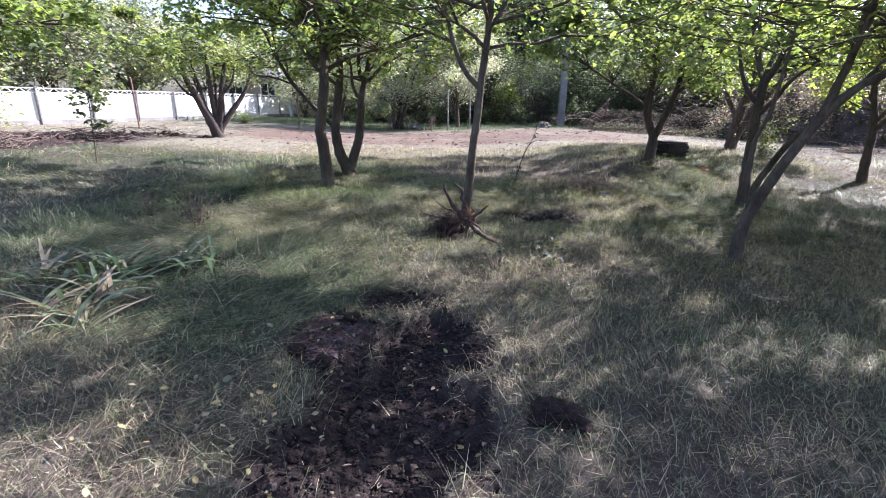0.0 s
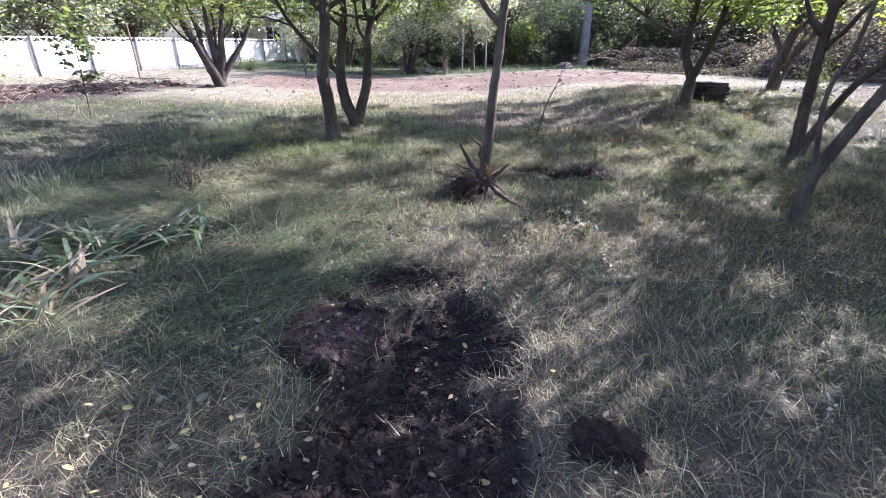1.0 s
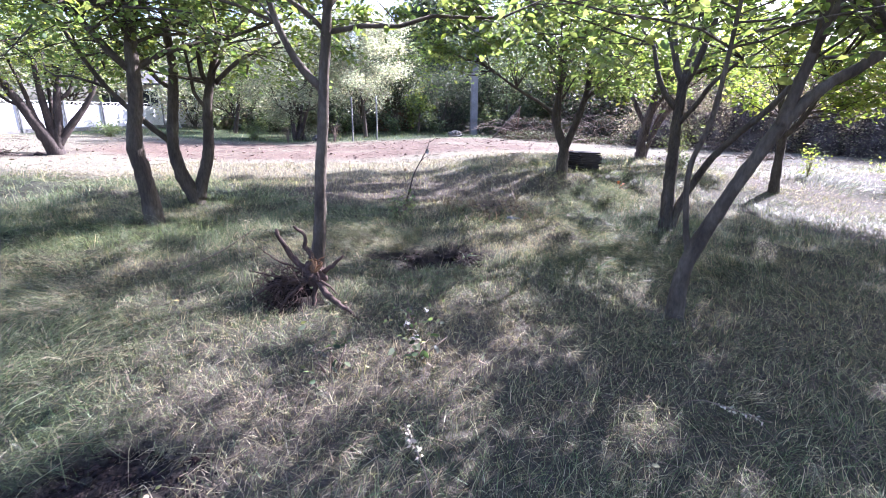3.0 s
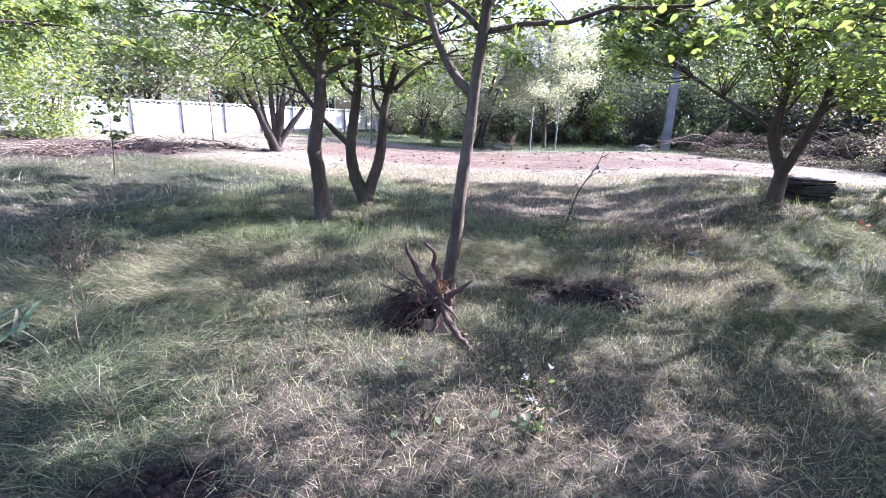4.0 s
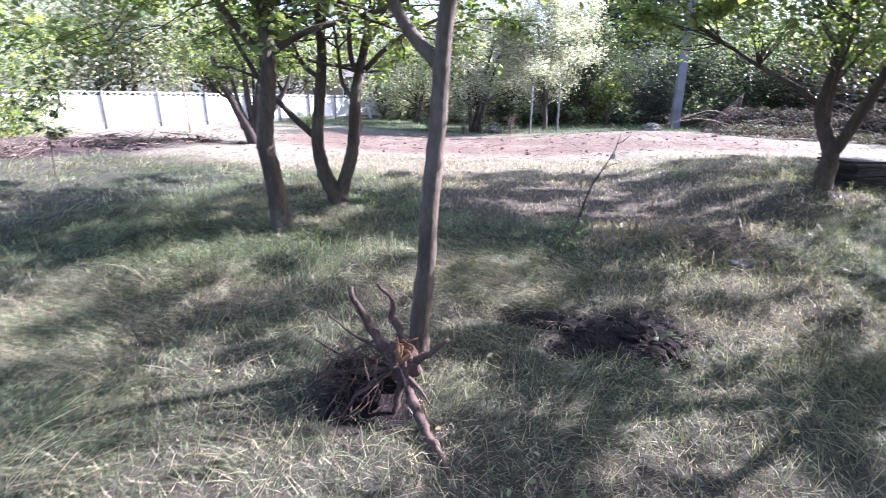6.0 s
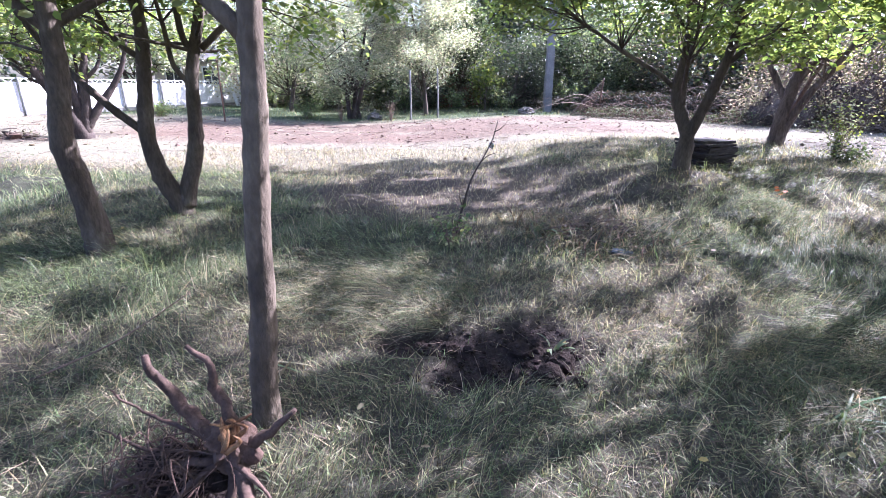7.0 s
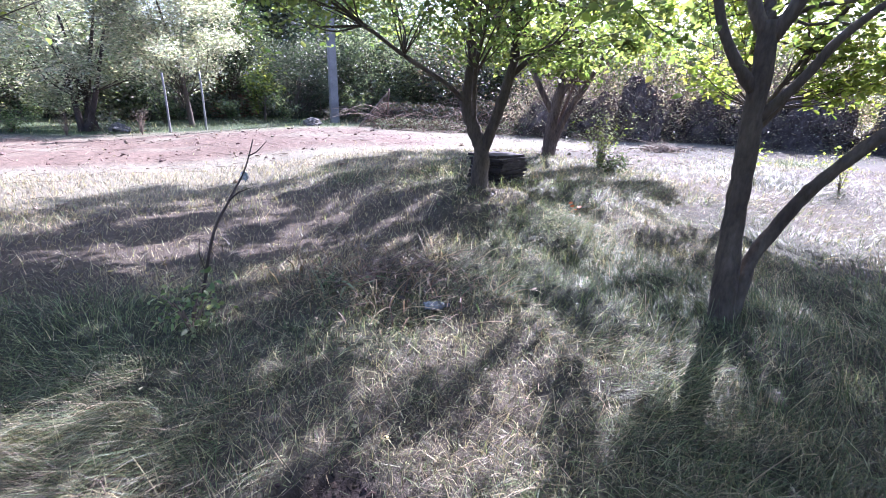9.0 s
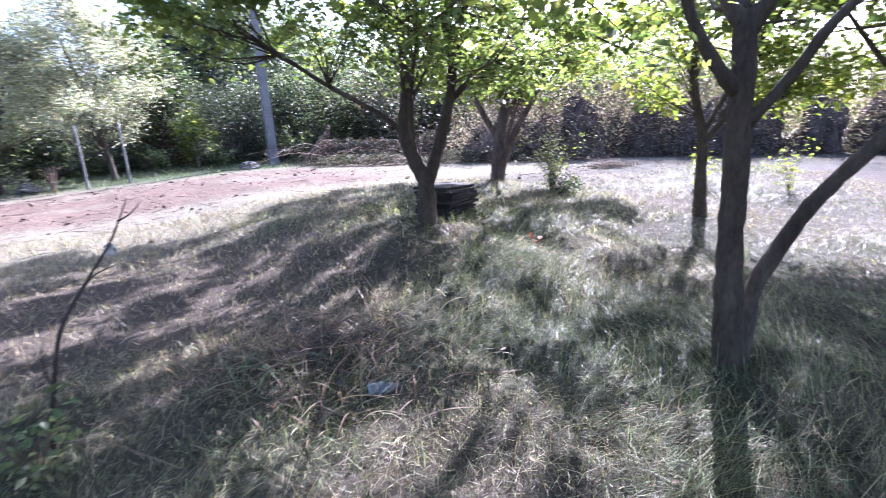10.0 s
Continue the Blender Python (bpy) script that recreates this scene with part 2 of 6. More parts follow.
class Geo:
    """Gathers vertices, faces and tints, and makes one mesh of them."""

    def __init__(self):
        self.v, self.f, self.c, self.n = [], {3: [], 4: []}, [], 0

    def add(self, verts, faces, tint=None):
        verts = np.asarray(verts, float).reshape(-1, 3)
        faces = np.asarray(faces, np.int64)
        self.f[faces.shape[1]].append(faces + self.n)
        self.v.append(verts)
        if tint is not None:
            self.c.append(np.broadcast_to(np.asarray(tint, float), (len(verts), 3)))
        self.n += len(verts)

    def more(self, faces, back):
        """Further faces over the vertices that were added last (back of them)."""
        faces = np.asarray(faces, np.int64)
        self.f[faces.shape[1]].append(faces + self.n - back)

    def mesh(self, name, mat, smooth=True):
        me = bpy.data.meshes.new(name)
        v = np.concatenate(self.v)
        q = np.concatenate(self.f[4]) if self.f[4] else np.zeros((0, 4), np.int64)
        t = np.concatenate(self.f[3]) if self.f[3] else np.zeros((0, 3), np.int64)
        loops = np.concatenate([q.ravel(), t.ravel()])
        me.vertices.add(len(v))
        me.vertices.foreach_set("co", v.ravel().astype(np.float32))
        me.loops.add(len(loops))
        me.loops.foreach_set("vertex_index", loops.astype(np.int32))
        starts = np.concatenate([np.arange(len(q)) * 4, len(q) * 4 + np.arange(len(t)) * 3])
        me.polygons.add(len(starts))
        me.polygons.foreach_set("loop_start", starts.astype(np.int32))
        me.polygons.foreach_set("use_smooth", np.full(len(starts), smooth))
        if self.c:
            a = me.attributes.new("tint", "FLOAT_COLOR", "POINT")
            a.data.foreach_set("color", np.concatenate([np.concatenate(self.c), np.ones((len(v), 1))], 1).ravel().astype(np.float32))
        me.update(calc_edges=True)
        me.validate()
        me.materials.append(mat)
        return me


def thing(name, x, y, z, label, category, group="", kind="", rz=0.0):
    ob = new(name)
    ob.matrix_world = pose(x, y, z, 0, 0, rz)
    ob.empty_display_size = 0.1
    return tagged(ob, label, category, group, kind)


def part(name, data, mat, parent, label="", smooth=True):
    """One mesh under a thing or a part; data is a Geo, a bmesh or a mesh."""
    if isinstance(data, Geo):
        data = data.mesh(name, mat, smooth)
    elif isinstance(data, bmesh.types.BMesh):
        me = bpy.data.meshes.new(name)
        data.to_mesh(me)
        data.free()
        me.materials.append(mat)
        data = me
    ob = new(name, data)
    ob.parent = parent
    return tagged(ob, label) if label else ob


def spline(points, step=0.08):
    """A smooth line through the points."""
    p = np.asarray(points, float)
    p = np.vstack([2 * p[0] - p[1], p, 2 * p[-1] - p[-2]])
    out = []
    for i in range(1, len(p) - 2):
        n = max(2, int(np.linalg.norm(p[i + 1] - p[i]) / step))
        s = np.arange(n)[:, None] / n
        a, b, c, d = p[i - 1], p[i], p[i + 1], p[i + 2]
        out.append(0.5 * (2 * b + (c - a) * s + (2 * a - 5 * b + 4 * c - d) * s ** 2 + (3 * b - a - 3 * c + d) * s ** 3))
    return np.vstack(out + [p[-2][None]])


def tube(geo, pts, r0, r1, sides=8, rough=0.08, rng=RNG, power=1.0, flare=0.0, tint=None):
    pts = np.asarray(pts, float)
    n = len(pts)
    tan = np.gradient(pts, axis=0)
    tan /= np.linalg.norm(tan, axis=1)[:, None] + 1e-9
    ref = np.array([1.0, 0.02, 0.0]) if abs(tan[0][0]) < 0.8 else np.array([0.0, 1.0, 0.03])
    a = np.cross(tan, ref)
    a /= np.linalg.norm(a, axis=1)[:, None] + 1e-9
    b = np.cross(tan, a)
    s = np.linspace(0, 1, n)
    r = r1 + (r0 - r1) * (1 - s) ** power
    if flare:
        r = r * (1 + flare * np.exp(-s * n * 0.16))
    th = np.linspace(0, 2 * np.pi, sides, endpoint=False)
    lump = 1 + rough * rng.normal(size=(n, sides))
    if n > 6 and rough > 0.03:
        lump = 1 + rough * (rng.normal(size=(n, 1)) * 0.4 + 0.7 * np.cumsum(rng.normal(size=(n, sides)) * 0.5, 0) / np.sqrt(1 + np.arange(n))[:, None] + 0.5 * rng.normal(size=(n, sides)))
        lump = np.clip(lump, 0.7, 1.35)
    v = pts[:, None] + (r[:, None] * lump)[..., None] * (np.cos(th)[None, :, None] * a[:, None] + np.sin(th)[None, :, None] * b[:, None])
    i, j = np.meshgrid(np.arange(n - 1), np.arange(sides), indexing="ij")
    k = (j + 1) % sides
    f = np.stack([i * sides + j, i * sides + k, (i + 1) * sides + k, (i + 1) * sides + j], -1).reshape(-1, 4)
    v = np.concatenate([v.reshape(-1, 3), pts[:1], pts[-1:]])
    geo.add(v, f, tint)
    m = np.arange(sides)
    geo.more(np.stack([m, (m + 1) % sides, np.full(sides, n * sides)], 1)[:, ::-1], len(v))
    e = (n - 1) * sides
    geo.more(np.stack([e + m, e + (m + 1) % sides, np.full(sides, n * sides + 1)], 1), len(v))


LEAF = np.array([(0, 0, 0), (0.30, 0.27, 0.05), (0.68, 0.24, 0.03), (1, 0, -0.10), (0.68, -0.24, 0.03), (0.30, -0.27, 0.05)])


def unit(a):
    return a / (np.linalg.norm(a, axis=-1, keepdims=True) + 1e-9)


def leaves(geo, at, size, tints, rng, droop=0.35, upright=0.8, slim=1.0, simple=False):
    """One folded leaf at each place."""
    n = len(at)
    az = rng.uniform(0, 2 * np.pi, n)
    u = unit(np.stack([np.cos(az), np.sin(az), rng.normal(-droop, 0.35, n)], 1))
    up = unit(np.stack([rng.normal(0, 0.6, n), rng.normal(0, 0.6, n), np.full(n, upright)], 1))
    s = unit(np.cross(up, u))
    w = np.cross(u, s)
    size = np.broadcast_to(size, n)[:, None, None]
    if simple:
        q = np.array([(0, 0, 0), (0.45, 0.33, 0.06), (1, 0, -0.05), (0.45, -0.33, 0.06)])
        v = at[:, None] + size * (q[None, :, :1] * u[:, None] + slim * q[None, :, 1:2] * s[:, None] + q[None, :, 2:] * w[:, None])
        base = np.arange(n)[:, None] * 4
        geo.add(v.reshape(-1, 3), np.concatenate([base + np.array([[0, 2, 1]]), base + np.array([[0, 3, 2]])]), np.repeat(tints, 4, 0))
        return
    v = at[:, None] + size * (LEAF[None, :, :1] * u[:, None] + slim * LEAF[None, :, 1:2] * s[:, None] + LEAF[None, :, 2:] * w[:, None])
    base = np.arange(n)[:, None] * 6
    f = np.concatenate([base + np.array([[0, 3, 2, 1]]), base + np.array([[0, 5, 4, 3]])])
    geo.add(v.reshape(-1, 3), f, np.repeat(tints, 6, 0))


def tints_of(n, stops, rng, spread=0.18):
    """Random colours between the given ones."""
    stops = np.asarray(stops, float)
    c = stops[rng.integers(0, len(stops), n)]
    return np.clip(c * (1 + spread * rng.normal(size=(n, 1))) * (1 + 0.06 * rng.normal(size=(n, 3))), 0.005, 0.9)


GREEN = [(0.135, 0.178, 0.075), (0.155, 0.195, 0.082), (0.18, 0.215, 0.098), (0.11, 0.148, 0.066)]
YELLOWGREEN = [(0.20, 0.25, 0.065), (0.16, 0.21, 0.058), (0.25, 0.275, 0.085)]
GREYGREEN = [(0.31, 0.315, 0.255), (0.235, 0.25, 0.195), (0.41, 0.405, 0.355), (0.18, 0.19, 0.145)]
SILVER = [(0.39, 0.39, 0.34), (0.29, 0.30, 0.25), (0.50, 0.49, 0.45), (0.20, 0.21, 0.17)]
# Dark leaf greens; in the thickets they also hold shade in the colour.
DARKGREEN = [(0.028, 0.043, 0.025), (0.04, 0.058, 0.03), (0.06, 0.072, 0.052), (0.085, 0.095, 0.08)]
MIDGREEN = [(0.135, 0.175, 0.098), (0.175, 0.21, 0.12), (0.10, 0.135, 0.075), (0.24, 0.265, 0.185)]
VINE = [(0.20, 0.165, 0.148), (0.27, 0.225, 0.20), (0.13, 0.11, 0.097), (0.12, 0.125, 0.085), (0.36, 0.305, 0.27)]
# Dead-leaf browns, low enough to put thicket shade into the colour too.
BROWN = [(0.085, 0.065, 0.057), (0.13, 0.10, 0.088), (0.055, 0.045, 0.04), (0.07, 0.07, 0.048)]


def grow(wood, limbs, rng, reach, low, high, boughs=40, twigs=8):
    """Boughs and twigs out of the limbs, spread evenly round; returns the twigs."""
    lines = [(spline(p, 0.07), r0, r1) for p, r0, r1 in limbs]
    spots = []
    for k in range(boughs):
        line, r0, r1 = lines[k % len(lines)]
        n = len(line)
        from_end = rng.random() < 0.35
        i = n - 1 if from_end else rng.integers(int(n * 0.5), n)
        while line[i][2] < low - 0.4 and i < n - 1:
            i += 1
        start, r = line[i], 0.5 * (r1 + (r0 - r1) * (1 - i / n))
        az = k * 2.39996 + rng.normal(0, 0.3)
        d = unit(np.array([math.cos(az), math.sin(az), rng.uniform(-0.05, 1.35) ** 1.2 if rng.random() < 0.75 else 0.15]))
        ln = reach * math.sqrt(rng.uniform(0.2, 1.1))
        p, pts = start.copy(), [start.copy()]
        for _ in range(8):
            d = unit(d + 0.20 * rng.normal(size=3) + np.array([0, 0, -0.02]))
            if p[2] > high:
                d[2] = -abs(d[2]) * 0.3
            if p[2] < low:
                d[2] = abs(d[2])
            p = p + d * ln / 8
            pts.append(p.copy())
        pts = np.array(pts)
        tube(wood, pts, max(0.008, min(r, 0.022)), 0.004, 5, 0.04, rng)
        for _ in range(twigs):
            i = rng.integers(2, len(pts))
            az = rng.uniform(0, 2 * np.pi)
            td = unit(np.array([math.cos(az), math.sin(az), 0.3 * rng.normal()]) + 0.4 * d)
            t = np.linspace(0, 1, 4)[:, None]
            tw = pts[i] + td * rng.uniform(0.25, 0.65) * t + np.array([0, 0, -0.08]) * t ** 2
            tube(wood, tw, 0.005, 0.002, 3, 0.0, rng)
            spots.append(tw)
    return spots


def orchard_tree(x, y, limbs, seed, label, leaf_count=13000, reach=1.8, low=1.75, high=5.2, leaf=0.079, colours=GREEN, bark=None, name="fruit_tree", group="orchard trees", sprays=(), boughs=40):
    rng = np.random.default_rng(seed)
    z = gz(x, y)
    ob = thing(name, x, y, z, label, "tree", group)
    wood, crown = Geo(), Geo()
    shifted = []
    for k, (pts, r0, r1) in enumerate(limbs):
        p = np.asarray(pts, float) - np.array([0, 0, z])
        if k == 0:
            p[0][2] = -0.12
        shifted.append((p, r0, r1))
        bough = Geo()
        tube(bough, spline(p, 0.055), 0.84 * r0, 0.9 * r1, 12, 0.085, rng, 1.0, 0.3 if k == 0 else 0.0)
        part("limb" if k else "trunk", bough, bark or M_BARK, ob)
    spots = grow(wood, shifted, rng, reach, low - z, high - z, boughs, 320 // boughs)
    tagged(part("twigwork", wood, bark or M_BARK, ob), kind="stuff")
    height = np.array([tw[-1][2] + z for tw in spots])
    weight = np.where(height < 3.0, 0.28 + 0.62 * ease((height - low) / 0.9), 1.0) * rng.gamma(0.75, 1.0, len(spots))
    counts = np.maximum(2, 0.95 * leaf_count * weight / weight.sum()).astype(int)
    for upper in (False, True):
        at = [tw[0] + (tw[-1] - tw[0]) * rng.uniform(0.05, 1.15, (c, 1)) + rng.normal(0, 0.07, (c, 3)) for c, tw, h in zip(counts, spots, height) if (h > 3.0) == upper]
        if not at:
            continue
        at = np.concatenate(at)
        n = len(at)
        t = tints_of(n, colours, rng)
        odd = rng.random(n) < 0.10
        t[odd] = tints_of(int(odd.sum()), YELLOWGREEN, rng)
        leaves(crown, at, (1.32 if upper else 1.0) * leaf * rng.uniform(0.6, 1.25, n), t, rng, simple=upper)
    for start, end, n in sprays:
        start, end = np.array(start) - (0, 0, z), np.array(end) - (0, 0, z)
        shoots = Geo()
        for _ in range(7):
            tip = end + rng.normal(0, 0.22, 3)
            tube(shoots, spline([start, start * 0.5 + tip * 0.5 + rng.normal(0, 0.06, 3), tip], 0.1), 0.012, 0.003, 5, 0.04, rng)
            at = start + (tip - start) * rng.uniform(0.45, 1.1, (n // 7, 1)) + rng.normal(0, 0.10, (n // 7, 3))
            leaves(crown, at, leaf * rng.uniform(0.6, 1.2, len(at)), tints_of(len(at), colours, rng), rng)
        part("limb", shoots, bark or M_BARK, ob)
    part("crown", crown, M_LEAF, ob)
    return ob


def far_tree(x, y, height, radius, seed, label, colours, count=6000, leaf=0.12, trunk_r=0.13, bottom=0.25, lean=(0, 0), mat=None, clumps=70, name="tree", stems=1, group="trees beyond the clearing", bark=None, slim=1.0, tight=0.20):
    """A tree seen from some way off: stem, boughs and a ragged crown of many leaves."""
    rng = np.random.default_rng(seed)
    z = gz(x, y)
    ob = thing(name, x, y, z, label, "tree", group)
    trunk, crown = Geo(), Geo()
    mid = np.array([lean[0], lean[1], height * (bottom + (1 - bottom) * 0.5)])
    half = np.array([radius, radius, height * (1 - bottom) * 0.5])
    for s in range(stems):
        off = rng.normal(0, 0.12 * (stems > 1), 3) * (1, 1, 0)
        foot = np.array([0, 0, -0.15]) + off
        top = mid + rng.normal(0, 0.25, 3) * half
        tube(trunk, spline([foot, foot * 0.5 + top * 0.5 * np.array([0.7, 0.7, 0.8]) + rng.normal(0, 0.08, 3), top], 0.2), trunk_r, trunk_r * 0.35, 8, 0.1, rng, 1, 0.3)
    centres = []
    while len(centres) < clumps:
        p = rng.normal(size=3)
        p = p / np.linalg.norm(p) * rng.uniform(0.45, 1.0) ** 0.6
        p = p * (1 + 0.22 * math.sin(3 * math.atan2(p[1], p[0]) + seed) + 0.15 * rng.normal())
        centres.append(mid + p * half)
    for c in centres[: clumps // 5]:
        start = np.array([0, 0, height * bottom * rng.uniform(0.5, 1.1)]) + np.array([lean[0], lean[1], 0]) * 0.4
        tube(trunk, spline([start, start * 0.45 + c * 0.55 + np.array([0, 0, -0.12 * height * rng.random()]) + rng.normal(0, 0.1, 3), c], 0.3), trunk_r * 0.25, 0.006, 5, 0.04, rng)
    centres = np.array(centres)
    which = rng.integers(0, clumps, count)
    at = centres[which] + rng.normal(0, tight * radius, (count, 3)) * (1, 1, 0.8)
    at[:, 2] = np.maximum(at[:, 2], 0.05 + 0.1 * rng.random(count))
    shade = 0.5 + 0.9 * rng.random(clumps)[which]
    t = tints_of(count, colours, rng) * shade[:, None]
    leaves(crown, at, 1.25 * leaf * rng.uniform(0.6, 1.3, count), t, rng, 0.2, 0.6, slim, True)
    part("trunk", trunk, bark or M_BARK, ob)
    part("crown", crown, mat or M_LEAF_GREY, ob)
    return ob


def box(bm, sx, sy, sz, m, bevel=0.0):
    made = bmesh.ops.create_cube(bm, size=1.0, matrix=m @ Matrix.Diagonal((sx, sy, sz, 1)))
    if bevel:
        bmesh.ops.bevel(bm, geom=list({e for v in made["verts"] for e in v.link_edges}), offset=bevel, segments=2, affect="EDGES", profile=0.6)


# ---- ground ----


def spread_axis(lo, hi, step, far_lo, far_hi, grow_by=1.14):
    mid = list(np.arange(lo, hi + step / 2, step))
    left, s, p = [], step, lo
    while p > far_lo:
        s *= grow_by
        p -= s
        left.append(p)
    right, s, p = [], step, mid[-1]
    while p < far_hi:
        s *= grow_by
        p += s
        right.append(p)
    return np.array(left[::-1] + mid + right)


def ground_sheet():
    xs, ys = spread_axis(-5.0, 7.0, 0.065, -500, 500), spread_axis(0.4, 12.0, 0.065, -400, 700, 1.07)
    X, Y = np.meshgrid(xs, ys)
    x, y = X.ravel(), Y.ravel()
    v = np.stack([x, y, ground_z(x, y)], 1)
    nx, ny = len(xs), len(ys)
    i, j = np.meshgrid(np.arange(nx - 1), np.arange(ny - 1))
    b = (j * nx + i).ravel()
    f = np.stack([b, b + 1, b + nx + 1, b + nx], 1)
    g = green_of(x, y)[:, None]
    straw, turf, soil, red = np.array([0.10, 0.082, 0.068]), np.array([0.042, 0.046, 0.032]), np.array([0.026, 0.02, 0.019]), np.array([0.122, 0.087, 0.068])
    pale = np.array([0.20, 0.188, 0.138])
    c = straw * (1 - g) + turf * g
    p = (ease((y - 11.5 - 0.45 * np.clip(x, 0, 6)) / 1.5) * ease((24 - y) / 1.0) * (0.5 + 0.5 * fbm(x * 1.5, y * 1.5, 41)))[:, None]
    c = c * (1 - p) + pale * p
    lawn = (ease((y - 22.9) / 0.8) * ease((34 - y) / 3) * ease((x + 16) / 4) * ease((8 - x) / 3) * np.clip(0.5 + 1.2 * (fbm(x * 0.6, y * 0.6, 45, 3) - 0.35), 0, 1))[:, None]
    c = c * (1 - lawn) + np.array([0.065, 0.095, 0.045]) * lawn
    for m, col in ((red_mask(x, y) * np.clip(2.8 * fbm(x * 0.45, y * 2.2, 43, 5) - 0.55, 0.25, 0.95), red), (0.7 * trodden_mask(x, y), np.array([0.072, 0.059, 0.046])), (left_soil_mask(x, y), np.array([0.05, 0.036, 0.033])), (pit_mask(x, y), soil), (hole_mask(x, y), soil)):
        c = c * (1 - m[:, None]) + col * m[:, None]
    lump = blob(x, y, -0.68, 2.72, 0.26, 0.32, 0, 0.5, 8, 4)[:, None]
    c = c * (1 - 0.6 * lump) + 0.6 * lump * np.array([0.10, 0.062, 0.052])
    geo = Geo()
    geo.add(v, f, c)
    return tagged(new("ground", geo.mesh("ground", M_GROUND)), "uneven orchard ground of dry thatch, turf and bare earth", "ground", kind="structure")


ground_sheet()


GREEN_BLADE = [(0.10, 0.135, 0.064), (0.15, 0.185, 0.092), (0.052, 0.07, 0.037), (0.25, 0.27, 0.155), (0.075, 0.10, 0.05)]
STRAW_BLADE = [(0.35, 0.30, 0.195), (0.235, 0.20, 0.138), (0.125, 0.105, 0.08), (0.48, 0.425, 0.29), (0.09, 0.076, 0.06)]


def blades(geo, x, y, length, width, rng, flow=1.0, segs=3, greenness=None, stand=0.0, lean_to=None):
    """Grass blades that rise and lie over along slow swirls."""
    n = len(x)
    g = green_of(x, y) if greenness is None else greenness
    az = 2 * np.pi * 1.5 * fbm(x * 0.45, y * 0.45, 51, 2) + 2.2 + rng.normal(0, 0.95 / flow, n) if lean_to is None else lean_to
    e0 = np.clip(rng.normal(0.62 + stand, 0.36, n), 0.08, 1.5)
    e1 = np.clip(rng.normal(-0.35 + 1.2 * stand, 0.3, n), -0.9, 1.3)
    d = np.stack([np.cos(az), np.sin(az)], 1)
    side = np.stack([-d[:, 1], d[:, 0], rng.normal(0, 0.5, n)], 1)
    side = unit(side)
    lift = 0.03 * rng.random(n)
    z0 = ground_z(x, y)
    p = np.stack([x, y, z0 - 0.01], 1)
    rows = []
    for k in range(segs + 1):
        s = k / segs
        w = width * (1 - s ** 1.6)
        if k < segs:
            rows += [p - side * w[:, None] / 2, p + side * w[:, None] / 2]
        else:
            rows += [p.copy()]
        e = e0 + (e1 - e0) * (s ** 0.8)
        st = length / segs
        p = p + np.concatenate([d * (np.cos(e) * st)[:, None], (np.sin(e) * st)[:, None]], 1)
        p[:, 2] = np.maximum(p[:, 2], z0 + 0.006 + lift)
    v = np.stack(rows, 1)
    m = v.shape[1]
    base = np.arange(n)[:, None] * m
    isgreen = rng.random(n) < g
    c = np.where(isgreen[:, None], tints_of(n, GREEN_BLADE, rng, 0.32), tints_of(n, STRAW_BLADE, rng, 0.32))
    geo.add(v.reshape(-1, 3), np.concatenate([base + np.array([[2 * k, 2 * k + 1, 2 * k + 3, 2 * k + 2]]) for k in range(segs - 1)]), np.repeat(c, m, 0))
    geo.more(base + np.array([[2 * segs - 2, 2 * segs - 1, 2 * segs]]), len(base) * m)


def bare(x, y):
    return np.maximum.reduce([0.5 * trodden_mask(x, y), 0.97 * pit_mask(x, y), 0.97 * hole_mask(x, y), 0.93 * red_mask(x, y), 0.9 * left_soil_mask(x, y)])


def sow(count, x0, x1, y0, y1, rng, skip=None, clump=0.6):
    x, y = rng.uniform(x0, x1, count), rng.uniform(y0, y1, count)
    keep = rng.random(count) > bare(x, y)
    keep &= rng.random(count) < (1 - clump) + clump * 1.6 * fbm(x * 2.3, y * 2.3, 61, 3)
    if skip:
        keep &= ~((x > skip[0]) & (x < skip[1]) & (y > skip[2]) & (y < skip[3]))
    return x[keep], y[keep]


def tufts(geo, x, y, per, length, wide, spread, rng, segs=3):
    """Locks of grass: each tuft's blades lean over together."""
    n = len(x)
    g = green_of(x, y)
    lush = 0.5 + 2.7 * np.clip(fbm(x * 0.9, y * 0.9, 71, 3) - 0.2, 0, 1) * g
    ln = length * lush * rng.uniform(0.7, 1.4, n)
    az = 2 * np.pi * 1.5 * fbm(x * 0.45, y * 0.45, 51, 2) + 2.2 + rng.normal(0, 0.25 + 0.5 * (1 - g), n)
    rise = rng.normal(-0.12, 0.2, n)
    own = np.clip(g + rng.normal(0, 0.22, n), 0.02, 0.98)
    k = np.repeat(np.arange(n), per)
    m = len(k)
    r = spread * (0.6 + ln[k])
    bx, by = x[k] + rng.normal(0, 1, m) * r, y[k] + rng.normal(0, 1, m) * r
    ok = rng.random(m) > bare(bx, by)
    k, bx, by = k[ok], bx[ok], by[ok]
    m = len(k)
    blades(geo, bx, by, ln[k] * rng.uniform(0.5, 1.15, m), wide * rng.uniform(0.6, 1.4, m), rng, 1.0, segs, own[k], rise[k], az[k] + rng.normal(0, 1, m) * (0.22 + 0.9 * (1 - own[k]) ** 2))


